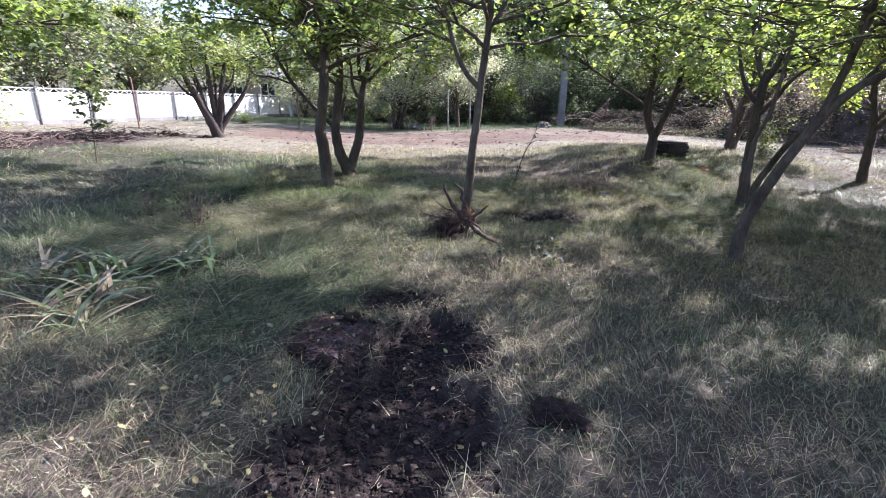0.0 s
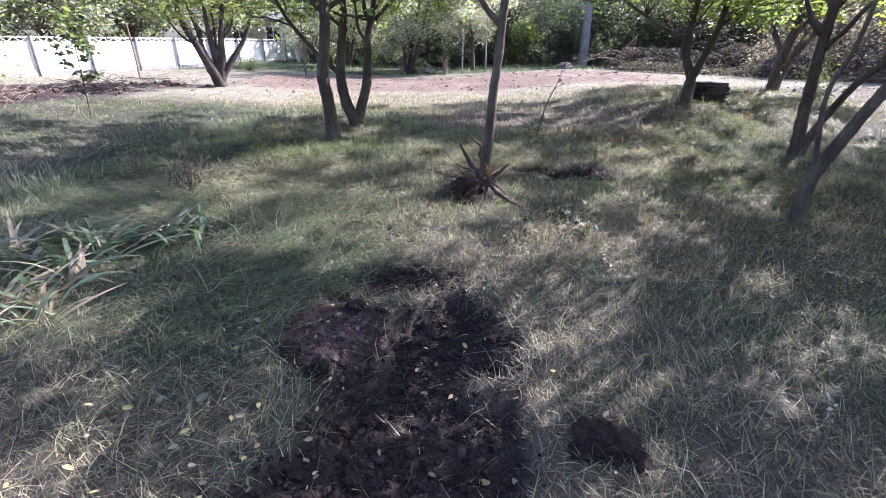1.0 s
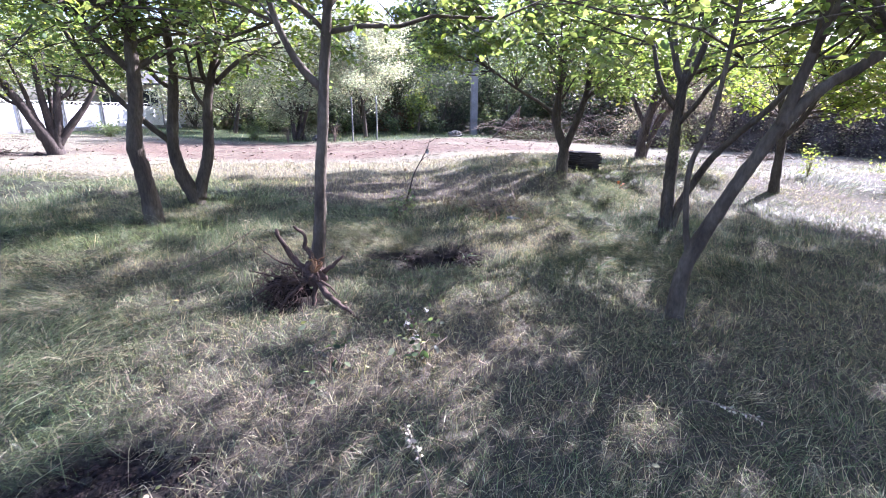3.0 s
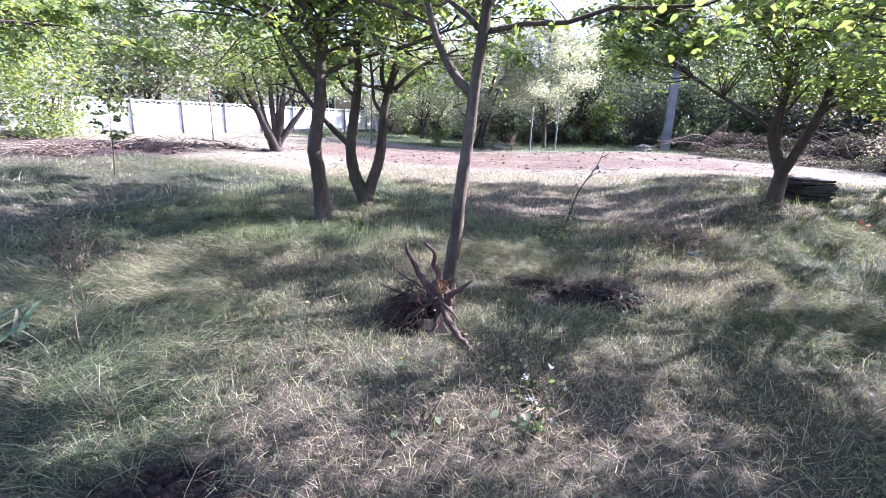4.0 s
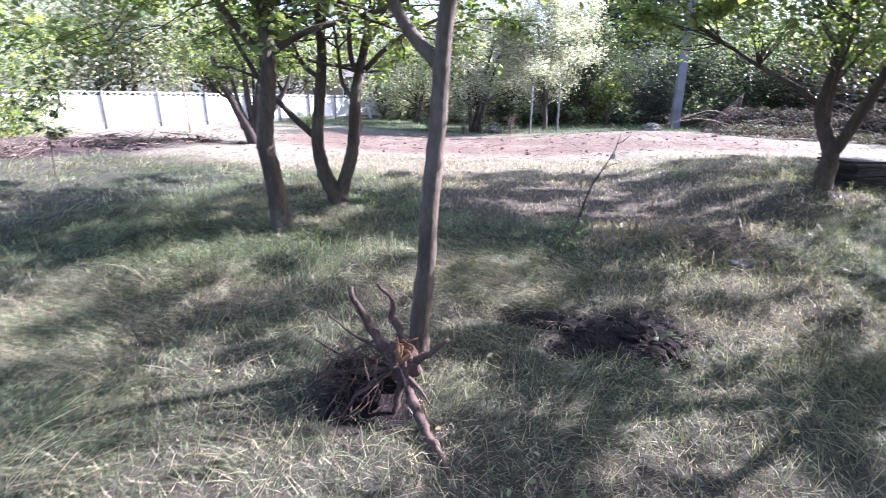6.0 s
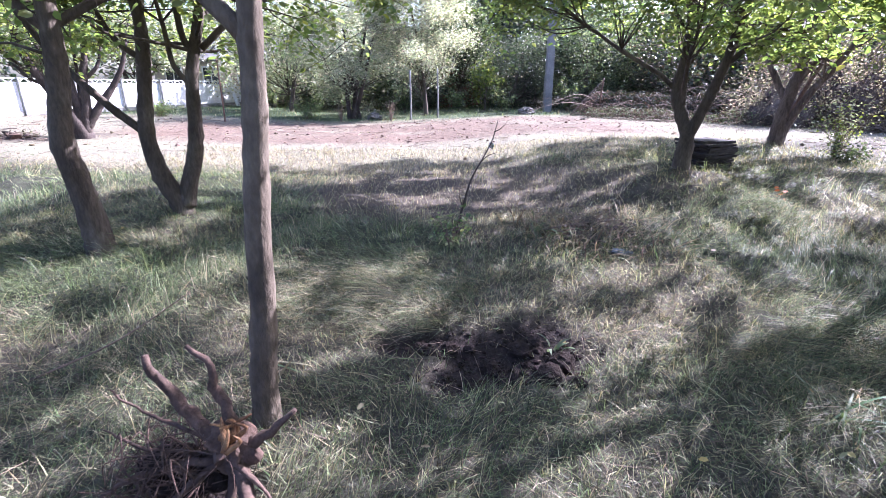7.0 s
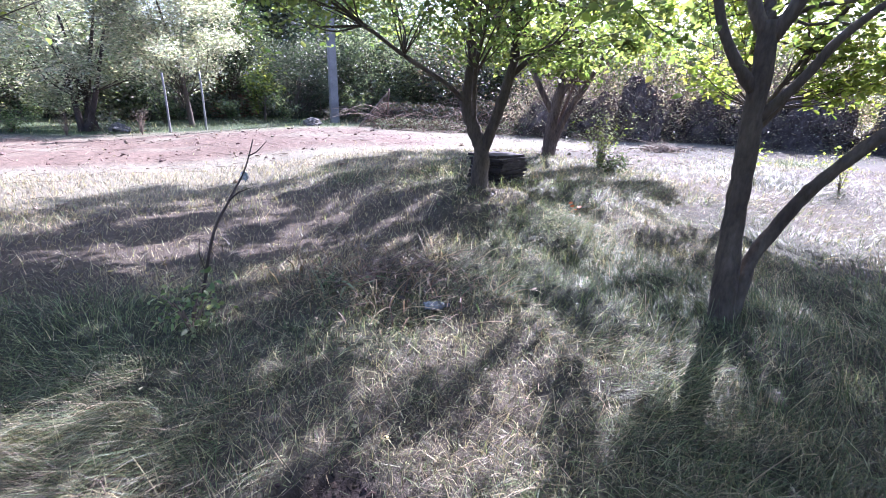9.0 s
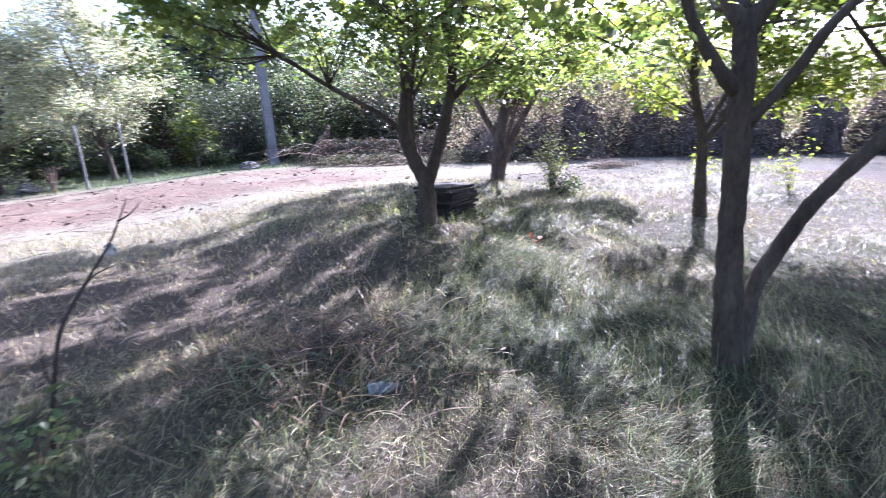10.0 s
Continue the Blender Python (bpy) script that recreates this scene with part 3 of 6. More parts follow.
def fuzz(geo, count, x0, x1, y0, y1, rng, size=1.0):
    """Short fine blades, one sliver each, that fill the sward."""
    x, y = sow(count, x0, x1, y0, y1, rng, None, 0.35)
    n = len(x)
    az, e = rng.uniform(0, 2 * np.pi, n), rng.uniform(0.1, 1.2, n)
    ln, w = size ** 0.5 * rng.gamma(4, 0.016, n), size * rng.uniform(0.0012, 0.0024, n)
    d = np.stack([np.cos(az) * np.cos(e), np.sin(az) * np.cos(e), np.sin(e)], 1)
    s = np.stack([-np.sin(az), np.cos(az), np.zeros(n)], 1) * w[:, None]
    p = np.stack([x, y, ground_z(x, y) - 0.004 + 0.03 * rng.random(n) ** 2], 1)
    isgreen = rng.random(n) < green_of(x, y)
    c = np.where(isgreen[:, None], tints_of(n, GREEN_BLADE, rng, 0.32), tints_of(n, STRAW_BLADE, rng, 0.32))
    geo.add(np.stack([p - s, p + s, p + d * ln[:, None]], 1).reshape(-1, 3), np.arange(3 * n).reshape(-1, 3), np.repeat(c, 3, 0))


def grass():
    rng = np.random.default_rng(3)
    near, mid, far = Geo(), Geo(), Geo()
    x, y = sow(60000, -4.5, 6.5, 0.6, 9.5, rng)
    n = len(x)
    blades(near, x, y, rng.gamma(5, 0.026, n), rng.uniform(0.0016, 0.0029, n), rng, 0.3, 2, np.clip(green_of(x, y) - 0.2, 0.02, 1), -0.35)
    x, y = sow(5600, -4.5, 6.5, 0.6, 9.5, rng)
    close = y < 6.0
    tufts(near, x[close], y[close], 25, 0.19, 0.0025, 0.12, rng)
    tufts(near, x[~close], y[~close], 22, 0.20, 0.0034, 0.12, rng, 2)
    fuzz(near, 330000, -4.5, 6.5, 0.6, 9.5, rng)
    x, y = sow(20000, -3.8, 5.5, 0.7, 7.5, rng, None, 0.8)
    n = len(x)
    blades(near, x, y, rng.uniform(0.14, 0.34, n), rng.uniform(0.0012, 0.0022, n), rng, 0.35, 3, np.clip(green_of(x, y) * 0.55, 0.02, 1), -0.25)
    x, y = sow(2600, -4.5, 6.5, 0.8, 11.0, rng)
    n = len(x)
    blades(near, x, y, rng.uniform(0.12, 0.32, n), rng.uniform(0.002, 0.0035, n), rng, 0.6, 3, np.full(n, 0.25), 0.45)
    x, y = sow(60000, -13, 14, 4.0, 13.0, rng, (-4.5, 6.5, 0.6, 9.5))
    n = len(x)
    blades(mid, x, y, rng.gamma(5, 0.02, n), rng.uniform(0.0035, 0.007, n), rng, 0.5, 2)
    x, y = sow(6200, -13, 14, 4.0, 15.8, rng, (-4.4, 6.4, 0.6, 9.4))
    open_ground = rng.random(len(x)) > ease((y - 12.0 - 0.42 * np.where(x > 6, -2.5, np.clip(x, -1, 6))) / 1.6)
    tufts(mid, x[open_ground], y[open_ground], 19, 0.23, 0.0055, 0.16, rng, 2)
    x, y = sow(70000, -20, 26, 11.0, 36, rng, None, 0.8)
    n = len(x)
    blades(far, x, y, rng.gamma(4, 0.016, n) * (1 + 2.5 * ease((y - 22.5))), rng.uniform(0.006, 0.013, n), rng, 0.6, 2, None, 0.2)
    for cx, cy, rx, ry, az, count in ((0.45, 7.1, 1.0, 0.6, -2.6, 130), (-2.4, 5.0, 1.5, 1.5, -2.6, 300), (3.6, 6.0, 0.8, 0.8, -2.9, 130), (4.6, 8.6, 1.1, 1.0, -2.6, 60)):
        x, y = rng.normal(cx, rx * 0.5, count), rng.normal(cy, ry * 0.5, count)
        k = np.repeat(np.arange(count), 42)
        m = len(k)
        bx, by = x[k] + rng.normal(0, 0.05, m), y[k] + rng.normal(0, 0.05, m)
        ok = rng.random(m) > bare(bx, by)
        k, bx, by = k[ok], bx[ok], by[ok]
        m = len(k)
        way = az + rng.normal(0, 0.3, count)[k] + rng.normal(0, 0.14, m)
        own = np.clip(rng.normal(0.52, 0.3, count), 0.05, 0.95)[k]
        blades(near, bx, by, rng.uniform(0.2, 0.44, m), rng.uniform(0.0015, 0.0027, m), rng, 1.0, 3, own, rng.normal(-0.1, 0.12, count)[k], way)
    fuzz(mid, 50000, -4.5, 8.0, 9.5, 15.0, rng, 1.9)
    for geo, label in ((near, "matted long grass, half green and half straw"), (mid, "long green and straw-coloured grass lying over"), (far, "short pale grass of the sunny clearing")):
        tagged(new("grass", geo.mesh("grass", M_GRASS)), label, "grass", kind="stuff")


grass()

# ---- orchard trees ----
orchard_tree(0.28, 5.68, [
    ([(-0.04, 0.0, 0.0), (-0.03, 0.0, 0.24), (0.0, 0.0, 0.55), (0.02, 0.0, 0.92), (0.06, 0.0, 1.37), (0.08, 0.0, 1.70), (0.12, 0.0, 2.10), (0.14, 0.0, 2.5)], 0.066, 0.042),
    ([(0.06, 0.0, 1.60), (-0.12, 0.0, 1.80), (-0.25, 0.0, 2.07), (-0.36, 0.02, 2.45)], 0.04, 0.02),
    ([(0.12, 0.0, 2.2), (0.27, 0.1, 2.42), (0.45, 0.15, 2.75)], 0.035, 0.018),
    ([(0.12, 0.0, 2.3), (0.0, -0.3, 2.6), (0.1, -0.7, 2.8)], 0.03, 0.015),
], 101, "slender leaning fruit tree with grey bark and a pruned knot", 4400, 2.9, 2.4, 5.8, bark=M_BARK_GREY, boughs=28)
orchard_tree(-2.0, 7.9, [
    ([(0.0, 0.0, 0.0), (-0.02, 0.0, 0.3), (-0.05, -0.03, 0.7), (-0.08, -0.04, 1.0), (-0.01, 0.0, 1.55), (0.01, 0.0, 1.9), (0.04, 0.02, 2.5)], 0.125, 0.07),
    ([(0.03, 0.02, 1.85), (0.37, 0.2, 2.08), (0.9, 0.5, 2.27), (1.4, 0.75, 2.5)], 0.045, 0.02),
    ([(0.0, 0.0, 1.8), (-0.15, -0.08, 1.98), (-0.35, -0.2, 2.3), (-0.6, -0.3, 2.7)], 0.05, 0.025),
    ([(0.03, 0.0, 2.1), (0.1, -0.35, 2.4), (0.1, -0.8, 2.65)], 0.04, 0.02),
], 102, "fruit tree with one stout trunk and spreading green crown", 12000, 2.7, 1.95, 5.8)
orchard_tree(-1.9, 9.2, [
    ([(0.0, 0.0, 0.0), (-0.06, -0.02, 0.16), (-0.17, -0.07, 0.45), (-0.23, -0.1, 0.9), (-0.16, -0.07, 1.55), (-0.12, -0.06, 2.0), (-0.15, -0.07, 2.5)], 0.12, 0.055),
    ([(-0.14, -0.06, 1.65), (-0.33, -0.15, 1.82), (-0.5, -0.2, 2.2)], 0.04, 0.02),
    ([(-0.24, -0.1, 0.92), (-0.53, -0.2, 1.22), (-0.94, -0.2, 1.66), (-1.19, -0.25, 2.1), (-1.35, -0.3, 2.5)], 0.05, 0.025),
    ([(0.02, 0.0, 0.1), (0.05, 0.02, 0.3), (0.18, 0.08, 0.77), (0.23, 0.1, 1.41), (0.29, 0.12, 1.75), (0.37, 0.16, 2.06), (0.48, 0.21, 2.6)], 0.115, 0.045),
    ([(0.22, 0.08, 1.42), (0.10, 0.03, 1.62), (0.07, 0.02, 1.95), (0.03, 0.0, 2.3)], 0.035, 0.018),
    ([(0.28, 0.12, 1.74), (0.20, 0.09, 1.95), (0.2, 0.09, 2.55)], 0.045, 0.025),
    ([(0.36, 0.15, 1.78), (0.74, 0.32, 2.15), (1.25, 0.53, 2.42)], 0.045, 0.02),
    # Two limbs added to carry the crown's shade north over the grass.
    ([(0.37, 0.16, 2.06), (0.6, 1.0, 2.8), (0.7, 1.9, 3.5)], 0.04, 0.02),
    ([(-0.12, -0.06, 2.0), (-0.5, 0.9, 2.8), (-1.0, 1.8, 3.4)], 0.04, 0.02),
], 103, "fruit tree forked at the ground into two trunks", 20000, 3.3, 2.0, 5.8)
orchard_tree(4.35, 10.4, [
    ([(0.0, 0.0, 0.2), (-0.01, 0.0, 0.55), (0.0, 0.0, 0.85), (-0.1, 0.06, 1.12), (-0.19, 0.11, 1.44), (-0.16, 0.09, 1.8), (-0.16, 0.09, 2.1), (-0.2, 0.1, 2.6)], 0.125, 0.04),
    ([(-0.18, 0.1, 1.42), (-0.47, 0.2, 1.66), (-0.9, 0.4, 1.93), (-1.35, 0.5, 2.23), (-1.7, 0.6, 2.45)], 0.04, 0.018),
    ([(0.0, 0.0, 0.8), (0.12, -0.07, 1.22), (0.22, -0.12, 1.6), (0.27, -0.15, 1.85), (0.29, -0.16, 2.2), (0.22, -0.12, 2.6)], 0.09, 0.05),
    ([(0.26, -0.15, 1.75), (0.51, -0.28, 1.98), (0.98, -0.53, 2.12)], 0.045, 0.02),
    ([(-0.1, 0.06, 1.2), (-0.25, -0.2, 1.8), (-0.3, -0.5, 2.3)], 0.04, 0.02),
    # Limbs from here on are added so shade reaches the clearing's edge.
    ([(-0.2, 0.1, 2.5), (-0.5, 0.9, 3.6), (-0.7, 1.7, 4.8)], 0.05, 0.025),
    ([(-0.2, 0.1, 2.5), (-1.0, 0.6, 3.4), (-1.8, 1.2, 4.4)], 0.045, 0.02),
    ([(-0.2, 0.1, 2.5), (-0.3, 1.5, 3.6), (-0.4, 2.9, 4.5)], 0.045, 0.02),
], 104, "low-forked fruit tree with a long side bough", 27000, 3.2, 1.95, 6.3, sprays=[((-1.35, 0.5, 2.23), (-1.9, 0.7, 2.5), 350), ((-0.9, 0.4, 1.93), (-1.1, 0.2, 2.5), 350), ((-0.16, 0.09, 2.1), (-0.6, -0.2, 2.6), 420), ((0.29, -0.16, 2.2), (0.2, -0.6, 2.7), 420), ((0.51, -0.28, 1.98), (1.2, -0.6, 2.4), 420), ((-0.25, -0.2, 1.8), (-0.5, -0.9, 2.4), 350)])
orchard_tree(8.07, 13.9, [
    ([(-0.02, 0.02, 0.2), (-0.02, 0.01, 0.9), (0.03, -0.02, 1.5), (0.12, -0.09, 2.1), (0.2, -0.1, 2.7)], 0.17, 0.06),
    ([(0.02, -0.02, 0.4), (0.09, -0.07, 0.8), (0.28, -0.21, 1.4), (0.51, -0.39, 1.9), (0.75, -0.55, 2.5)], 0.11, 0.045),
    ([(0.0, 0.0, 0.9), (0.11, -0.09, 1.63), (0.30, -0.23, 2.1), (0.4, -0.3, 2.6)], 0.08, 0.035),
    ([(0.05, -0.03, 0.6), (0.4, 0.1, 1.5), (0.8, 0.2, 2.2)], 0.07, 0.03),
    # The remaining limbs are added to throw shade across the clearing.
    ([(0.0, 0.0, 1.2), (-0.6, 0.5, 2.5), (-1.3, 1.1, 3.7), (-1.9, 1.6, 4.9)], 0.08, 0.03),
    ([(0.2, -0.1, 2.7), (-0.2, 0.6, 4.2), (-0.7, 1.3, 5.6)], 0.06, 0.025),
    ([(-0.6, 0.5, 2.5), (-0.9, 1.4, 3.2), (-1.1, 2.2, 3.9)], 0.05, 0.02),
    ([(-0.6, 0.5, 2.5), (-1.8, 0.9, 3.8), (-2.9, 1.2, 5.0)], 0.05, 0.02),
], 105, "many-stemmed fruit tree leaning away from the path", 40000, 3.2, 2.0, 8.2, 0.1, YELLOWGREEN + GREEN, M_BARK_RED)
orchard_tree(3.0, 4.65, [
    ([(-0.03, 0.0, 0.0), (-0.02, 0.0, 0.33), (0.03, -0.02, 0.56), (0.12, -0.13, 0.95), (0.20, -0.22, 1.24), (0.30, -0.28, 1.47), (0.45, -0.33, 1.66), (0.64, -0.42, 1.82), (0.95, -0.5, 2.15)], 0.07, 0.03),
    ([(0.27, -0.27, 1.42), (0.33, -0.28, 1.70), (0.37, -0.3, 1.97), (0.40, -0.3, 2.6)], 0.045, 0.025),
    ([(0.0, 0.0, 0.48), (-0.05, 0.05, 0.85), (-0.06, 0.06, 1.15), (0.0, 0.0, 1.5), (0.05, 0.0, 2.2)], 0.026, 0.014),
    ([(0.36, -0.29, 1.85), (0.2, -0.6, 2.25), (-0.2, -0.9, 2.6)], 0.03, 0.015),
], 106, "grey-barked fruit tree leaning far over", 6800, 2.7, 2.3, 5.6, bark=M_BARK_GREY)
orchard_tree(4.40, 7.0, [
    ([(-0.02, -0.02, 0.0), (-0.01, 0.02, 0.36), (-0.02, 0.05, 0.74), (-0.03, 0.06, 1.1), (-0.04, 0.07, 1.4), (-0.03, 0.08, 1.65), (0.0, 0.12, 1.95)], 0.088, 0.06),
    ([(-0.05, 0.08, 1.55), (-0.17, 0.16, 1.72), (-0.25, 0.25, 1.95), (-0.33, 0.32, 2.3)], 0.045, 0.022),
    ([(-0.01, 0.1, 1.85), (-0.08, 0.2, 2.1), (-0.14, 0.3, 2.7)], 0.05, 0.03),
    ([(0.0, 0.1, 1.85), (0.06, 0.02, 2.05), (0.15, -0.1, 2.6)], 0.055, 0.03),
    ([(-0.02, 0.05, 1.4), (0.08, -0.09, 1.63), (0.16, -0.2, 1.86), (0.35, -0.35, 2.1)], 0.04, 0.02),
    ([(0.05, -0.03, 0.0), (0.07, -0.03, 0.26), (0.17, 0.0, 0.5), (0.22, -0.04, 0.65), (0.29, -0.12, 0.89), (0.36, -0.21, 1.08), (0.49, -0.36, 1.33), (0.68, -0.55, 1.65), (0.9, -0.7, 2.1)], 0.062, 0.03),
    # High limbs added as shade casters for the ground to the south-west.
    ([(0.0, 0.12, 1.95), (0.7, 0.8, 3.1), (1.5, 1.5, 4.1), (2.0, 1.9, 4.7)], 0.04, 0.02),
    ([(-0.08, 0.2, 2.1), (-0.5, 0.5, 3.6), (-1.0, 0.7, 5.0)], 0.04, 0.02),
], 107, "dark-barked fruit tree with a second stem leaning aside", 10500, 3.3, 3.1, 7.5, boughs=24)
orchard_tree(8.19, 9.47, [
    ([(0.0, 0.0, 0.1), (-0.02, 0.03, 0.73), (-0.03, 0.05, 1.25), (-0.07, 0.12, 1.58), (-0.11, 0.2, 2.0), (-0.12, 0.2, 2.6)], 0.10, 0.045),
    ([(-0.03, 0.05, 1.15), (0.06, -0.07, 1.35), (0.15, -0.21, 1.65), (0.25, -0.3, 2.2)], 0.06, 0.03),
    # Southward limbs added to shade the grass beside the neighbouring trunk.
    ([(-0.03, 0.05, 1.3), (0.4, -0.3, 2.4), (0.9, -0.9, 3.7), (1.2, -1.2, 4.6)], 0.04, 0.02),
    ([(0.25, -0.3, 2.2), (0.2, -1.0, 3.3), (0.0, -1.6, 4.4)], 0.03, 0.015),
], 108, "small fruit tree with sunlit yellow-green leaves", 5000, 2.1, 3.6, 6.2, 0.095, YELLOWGREEN, boughs=16, sprays=[((-0.05, 0.1, 1.5), (-0.75, 0.75, 2.25), 420), ((-0.1, 0.2, 1.9), (-0.2, 0.3, 2.6), 420), ((0.1, -0.1, 1.5), (0.55, -0.9, 2.05), 560), ((0.12, -0.15, 1.6), (1.0, -1.3, 2.0), 520), ((0.12, -0.15, 1.8), (0.5, -0.4, 2.5), 420)])
orchard_tree(-7.4, 15.4, [
    ([(0.0, 0.0, -0.1), (-0.05, -0.03, 0.3), (-0.2, -0.12, 0.72), (-0.42, -0.25, 1.3), (-0.62, -0.38, 1.8), (-0.75, -0.45, 2.5)], 0.20, 0.05),
    ([(0.0, 0.0, 0.3), (-0.05, 0.0, 0.9), (-0.12, 0.02, 1.5), (-0.16, 0.05, 2.0), (-0.15, 0.05, 2.7)], 0.13, 0.05),
    ([(0.02, 0.0, 0.25), (0.12, 0.08, 0.96), (0.16, 0.12, 1.5), (0.24, 0.2, 2.0), (0.3, 0.25, 2.6)], 0.15, 0.05),
    ([(0.06, 0.03, 0.4), (0.36, 0.22, 0.9), (0.62, 0.38, 1.3), (0.85, 0.5, 1.75), (1.0, 0.6, 2.3)], 0.13, 0.04),
    ([(-0.1, -0.05, 0.5), (-0.3, -0.1, 1.1), (-0.36, -0.2, 1.7), (-0.5, -0.3, 2.4)], 0.09, 0.03),
    ([(0.0, 0.0, 0.6), (-0.1, 0.3, 1.4), (-0.2, 0.5, 2.3)], 0.08, 0.03),
    ([(0.16, 0.12, 1.45), (0.4, 0.3, 1.75), (0.52, 0.4, 2.2)], 0.06, 0.025),
    ([(-0.42, -0.25, 1.3), (-0.7, -0.4, 1.5), (-1.0, -0.5, 1.95)], 0.05, 0.02),
], 109, "many-stemmed tree with dark brown boughs beside bare soil", 8000, 1.8, 2.75, 5.4, 0.085, YELLOWGREEN + MIDGREEN, M_BARK_DARK)
orchard_tree(-8.4, 6.6, [
    ([(0.0, 0.0, 0.0), (0.1, 0.0, 0.8), (0.15, 0.1, 1.6), (0.2, 0.1, 2.4)], 0.14, 0.07),
    ([(0.15, 0.08, 1.5), (0.8, 0.4, 2.0), (1.7, 0.8, 2.35), (2.4, 1.2, 2.4)], 0.06, 0.02),
    ([(0.15, 0.1, 1.6), (0.6, 0.9, 2.2), (1.0, 1.8, 2.5)], 0.06, 0.02),
    ([(0.2, 0.1, 2.2), (-0.5, -0.4, 2.8), (-0.9, -0.6, 3.2)], 0.05, 0.02),
], 110, "broad fruit tree with dark overhanging leaves", 13000, 1.9, 1.75, 5.2, 0.095)
# Stands out of view; added for the shade it throws on the dug bed.
orchard_tree(5.4, 2.8, [
    ([(0.0, 0.0, 0.0), (0.0, 0.1, 0.8), (-0.1, 0.1, 1.6), (-0.1, 0.1, 2.4)], 0.13, 0.06),
    ([(-0.1, 0.1, 1.5), (-0.6, 0.5, 2.1), (-1.1, 0.8, 2.7)], 0.06, 0.02),
    ([(-0.1, 0.1, 1.6), (-0.5, -0.6, 2.3), (-0.8, -1.1, 2.8)], 0.06, 0.02),
    ([(-0.1, 0.1, 2.0), (0.5, 0.3, 2.6), (0.9, 0.5, 3.0)], 0.05, 0.02),
], 111, "unseen fruit tree added to shade the dug earth", 10000, 2.6, 2.0, 5.6, 0.1)

# Unseen shade caster; its last limb only extends the shadow northwards.
orchard_tree(7.6, 4.8, [
    ([(0.0, 0.0, 0.0), (0.05, 0.0, 0.8), (0.0, 0.1, 1.6), (-0.1, 0.1, 2.4)], 0.12, 0.06),
    ([(0.0, 0.1, 1.5), (-0.5, 0.6, 2.1), (-0.9, 0.9, 2.7)], 0.05, 0.02),
    ([(0.0, 0.1, 1.6), (-0.4, -0.6, 2.3), (-0.7, -1.1, 2.8)], 0.05, 0.02),
    ([(0.0, 0.1, 2.0), (0.5, 0.2, 2.6), (0.9, 0.3, 3.0)], 0.05, 0.02),
    ([(0.0, 0.1, 2.0), (0.0, 1.3, 3.2), (-0.2, 2.5, 4.2)], 0.045, 0.02),
], 112, "unseen fruit tree added to shade the grass on the right", 15000, 2.6, 2.6, 5.6, 0.1)

# Added beyond the view's edge to darken the grass around the forked stem.
orchard_tree(9.4, 7.6, [
    ([(0.0, 0.0, 0.0), (0.0, 0.05, 0.8), (0.05, 0.0, 1.6), (0.0, 0.1, 2.4)], 0.12, 0.06),
    ([(0.0, 0.1, 1.5), (-0.5, 0.5, 2.2), (-0.9, 0.8, 2.8)], 0.05, 0.02),
    ([(0.0, 0.1, 1.6), (-0.4, -0.6, 2.3), (-0.7, -1.1, 2.8)], 0.05, 0.02),
    ([(0.0, 0.1, 2.0), (0.5, 0.2, 2.6), (0.9, 0.3, 3.0)], 0.05, 0.02),
], 113, "unseen fruit tree added to shade grass before the dark-barked tree", 20000, 2.6, 3.1, 6.6, 0.10)
# ---- trees and thickets beyond ----
far_tree(-2.7, 25.2, 5.8, 2.7, 201, "old grey-leaved tree with a broad low crown", SILVER + GREYGREEN, 34000, 0.092, 0.10, 0.22, stems=4, slim=0.6, clumps=95, tight=0.10, bark=M_BARK_DARK)
far_tree(0.4, 26.0, 6.2, 2.1, 202, "silvery grey-leaved tree with a leaning trunk", SILVER, 32000, 0.095, 0.085, 0.2, (-0.5, 0), slim=0.6, clumps=80, tight=0.12)
far_tree(-6.5, 28.5, 5.4, 2.6, 203, "grey-green orchard tree behind the green strip", GREYGREEN + MIDGREEN, 24000, 0.08, 0.10, 0.24, clumps=90, tight=0.11, bark=M_BARK_DARK)
far_tree(-9.3, 31.0, 3.6, 1.5, 204, "narrow grey shrub beside the wall's end", GREYGREEN, 4000, 0.12, 0.08, 0.05)
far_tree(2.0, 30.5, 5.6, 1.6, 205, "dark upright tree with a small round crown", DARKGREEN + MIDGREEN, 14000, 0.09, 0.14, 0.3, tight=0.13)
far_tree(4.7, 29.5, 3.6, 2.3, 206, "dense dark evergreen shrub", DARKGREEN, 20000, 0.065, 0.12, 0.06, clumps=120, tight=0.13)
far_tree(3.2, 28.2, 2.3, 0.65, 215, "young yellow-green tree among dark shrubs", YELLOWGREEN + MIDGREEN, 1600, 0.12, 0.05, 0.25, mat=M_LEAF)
# Thicket trees: the low leaf tones stand in for deep shade.
far_tree(8.6, 29.0, 4.2, 2.4, 207, "leafy thicket tree with shade in its dark leaf colour", DARKGREEN + MIDGREEN, 16000, 0.08, 0.12, 0.08, clumps=110, tight=0.14)
far_tree(12.3, 28.0, 3.9, 2.6, 208, "thicket tree with shade put into its leaf colour", DARKGREEN + BROWN, 8000, 0.12, 0.12, 0.06)
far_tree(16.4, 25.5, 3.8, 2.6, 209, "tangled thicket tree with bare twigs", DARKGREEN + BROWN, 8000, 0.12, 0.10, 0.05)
far_tree(5.5, 41.0, 10.0, 3.0, 210, "tall blue-green tree against the sky", DARKGREEN + MIDGREEN, 16000, 0.24, 0.22, 0.25)
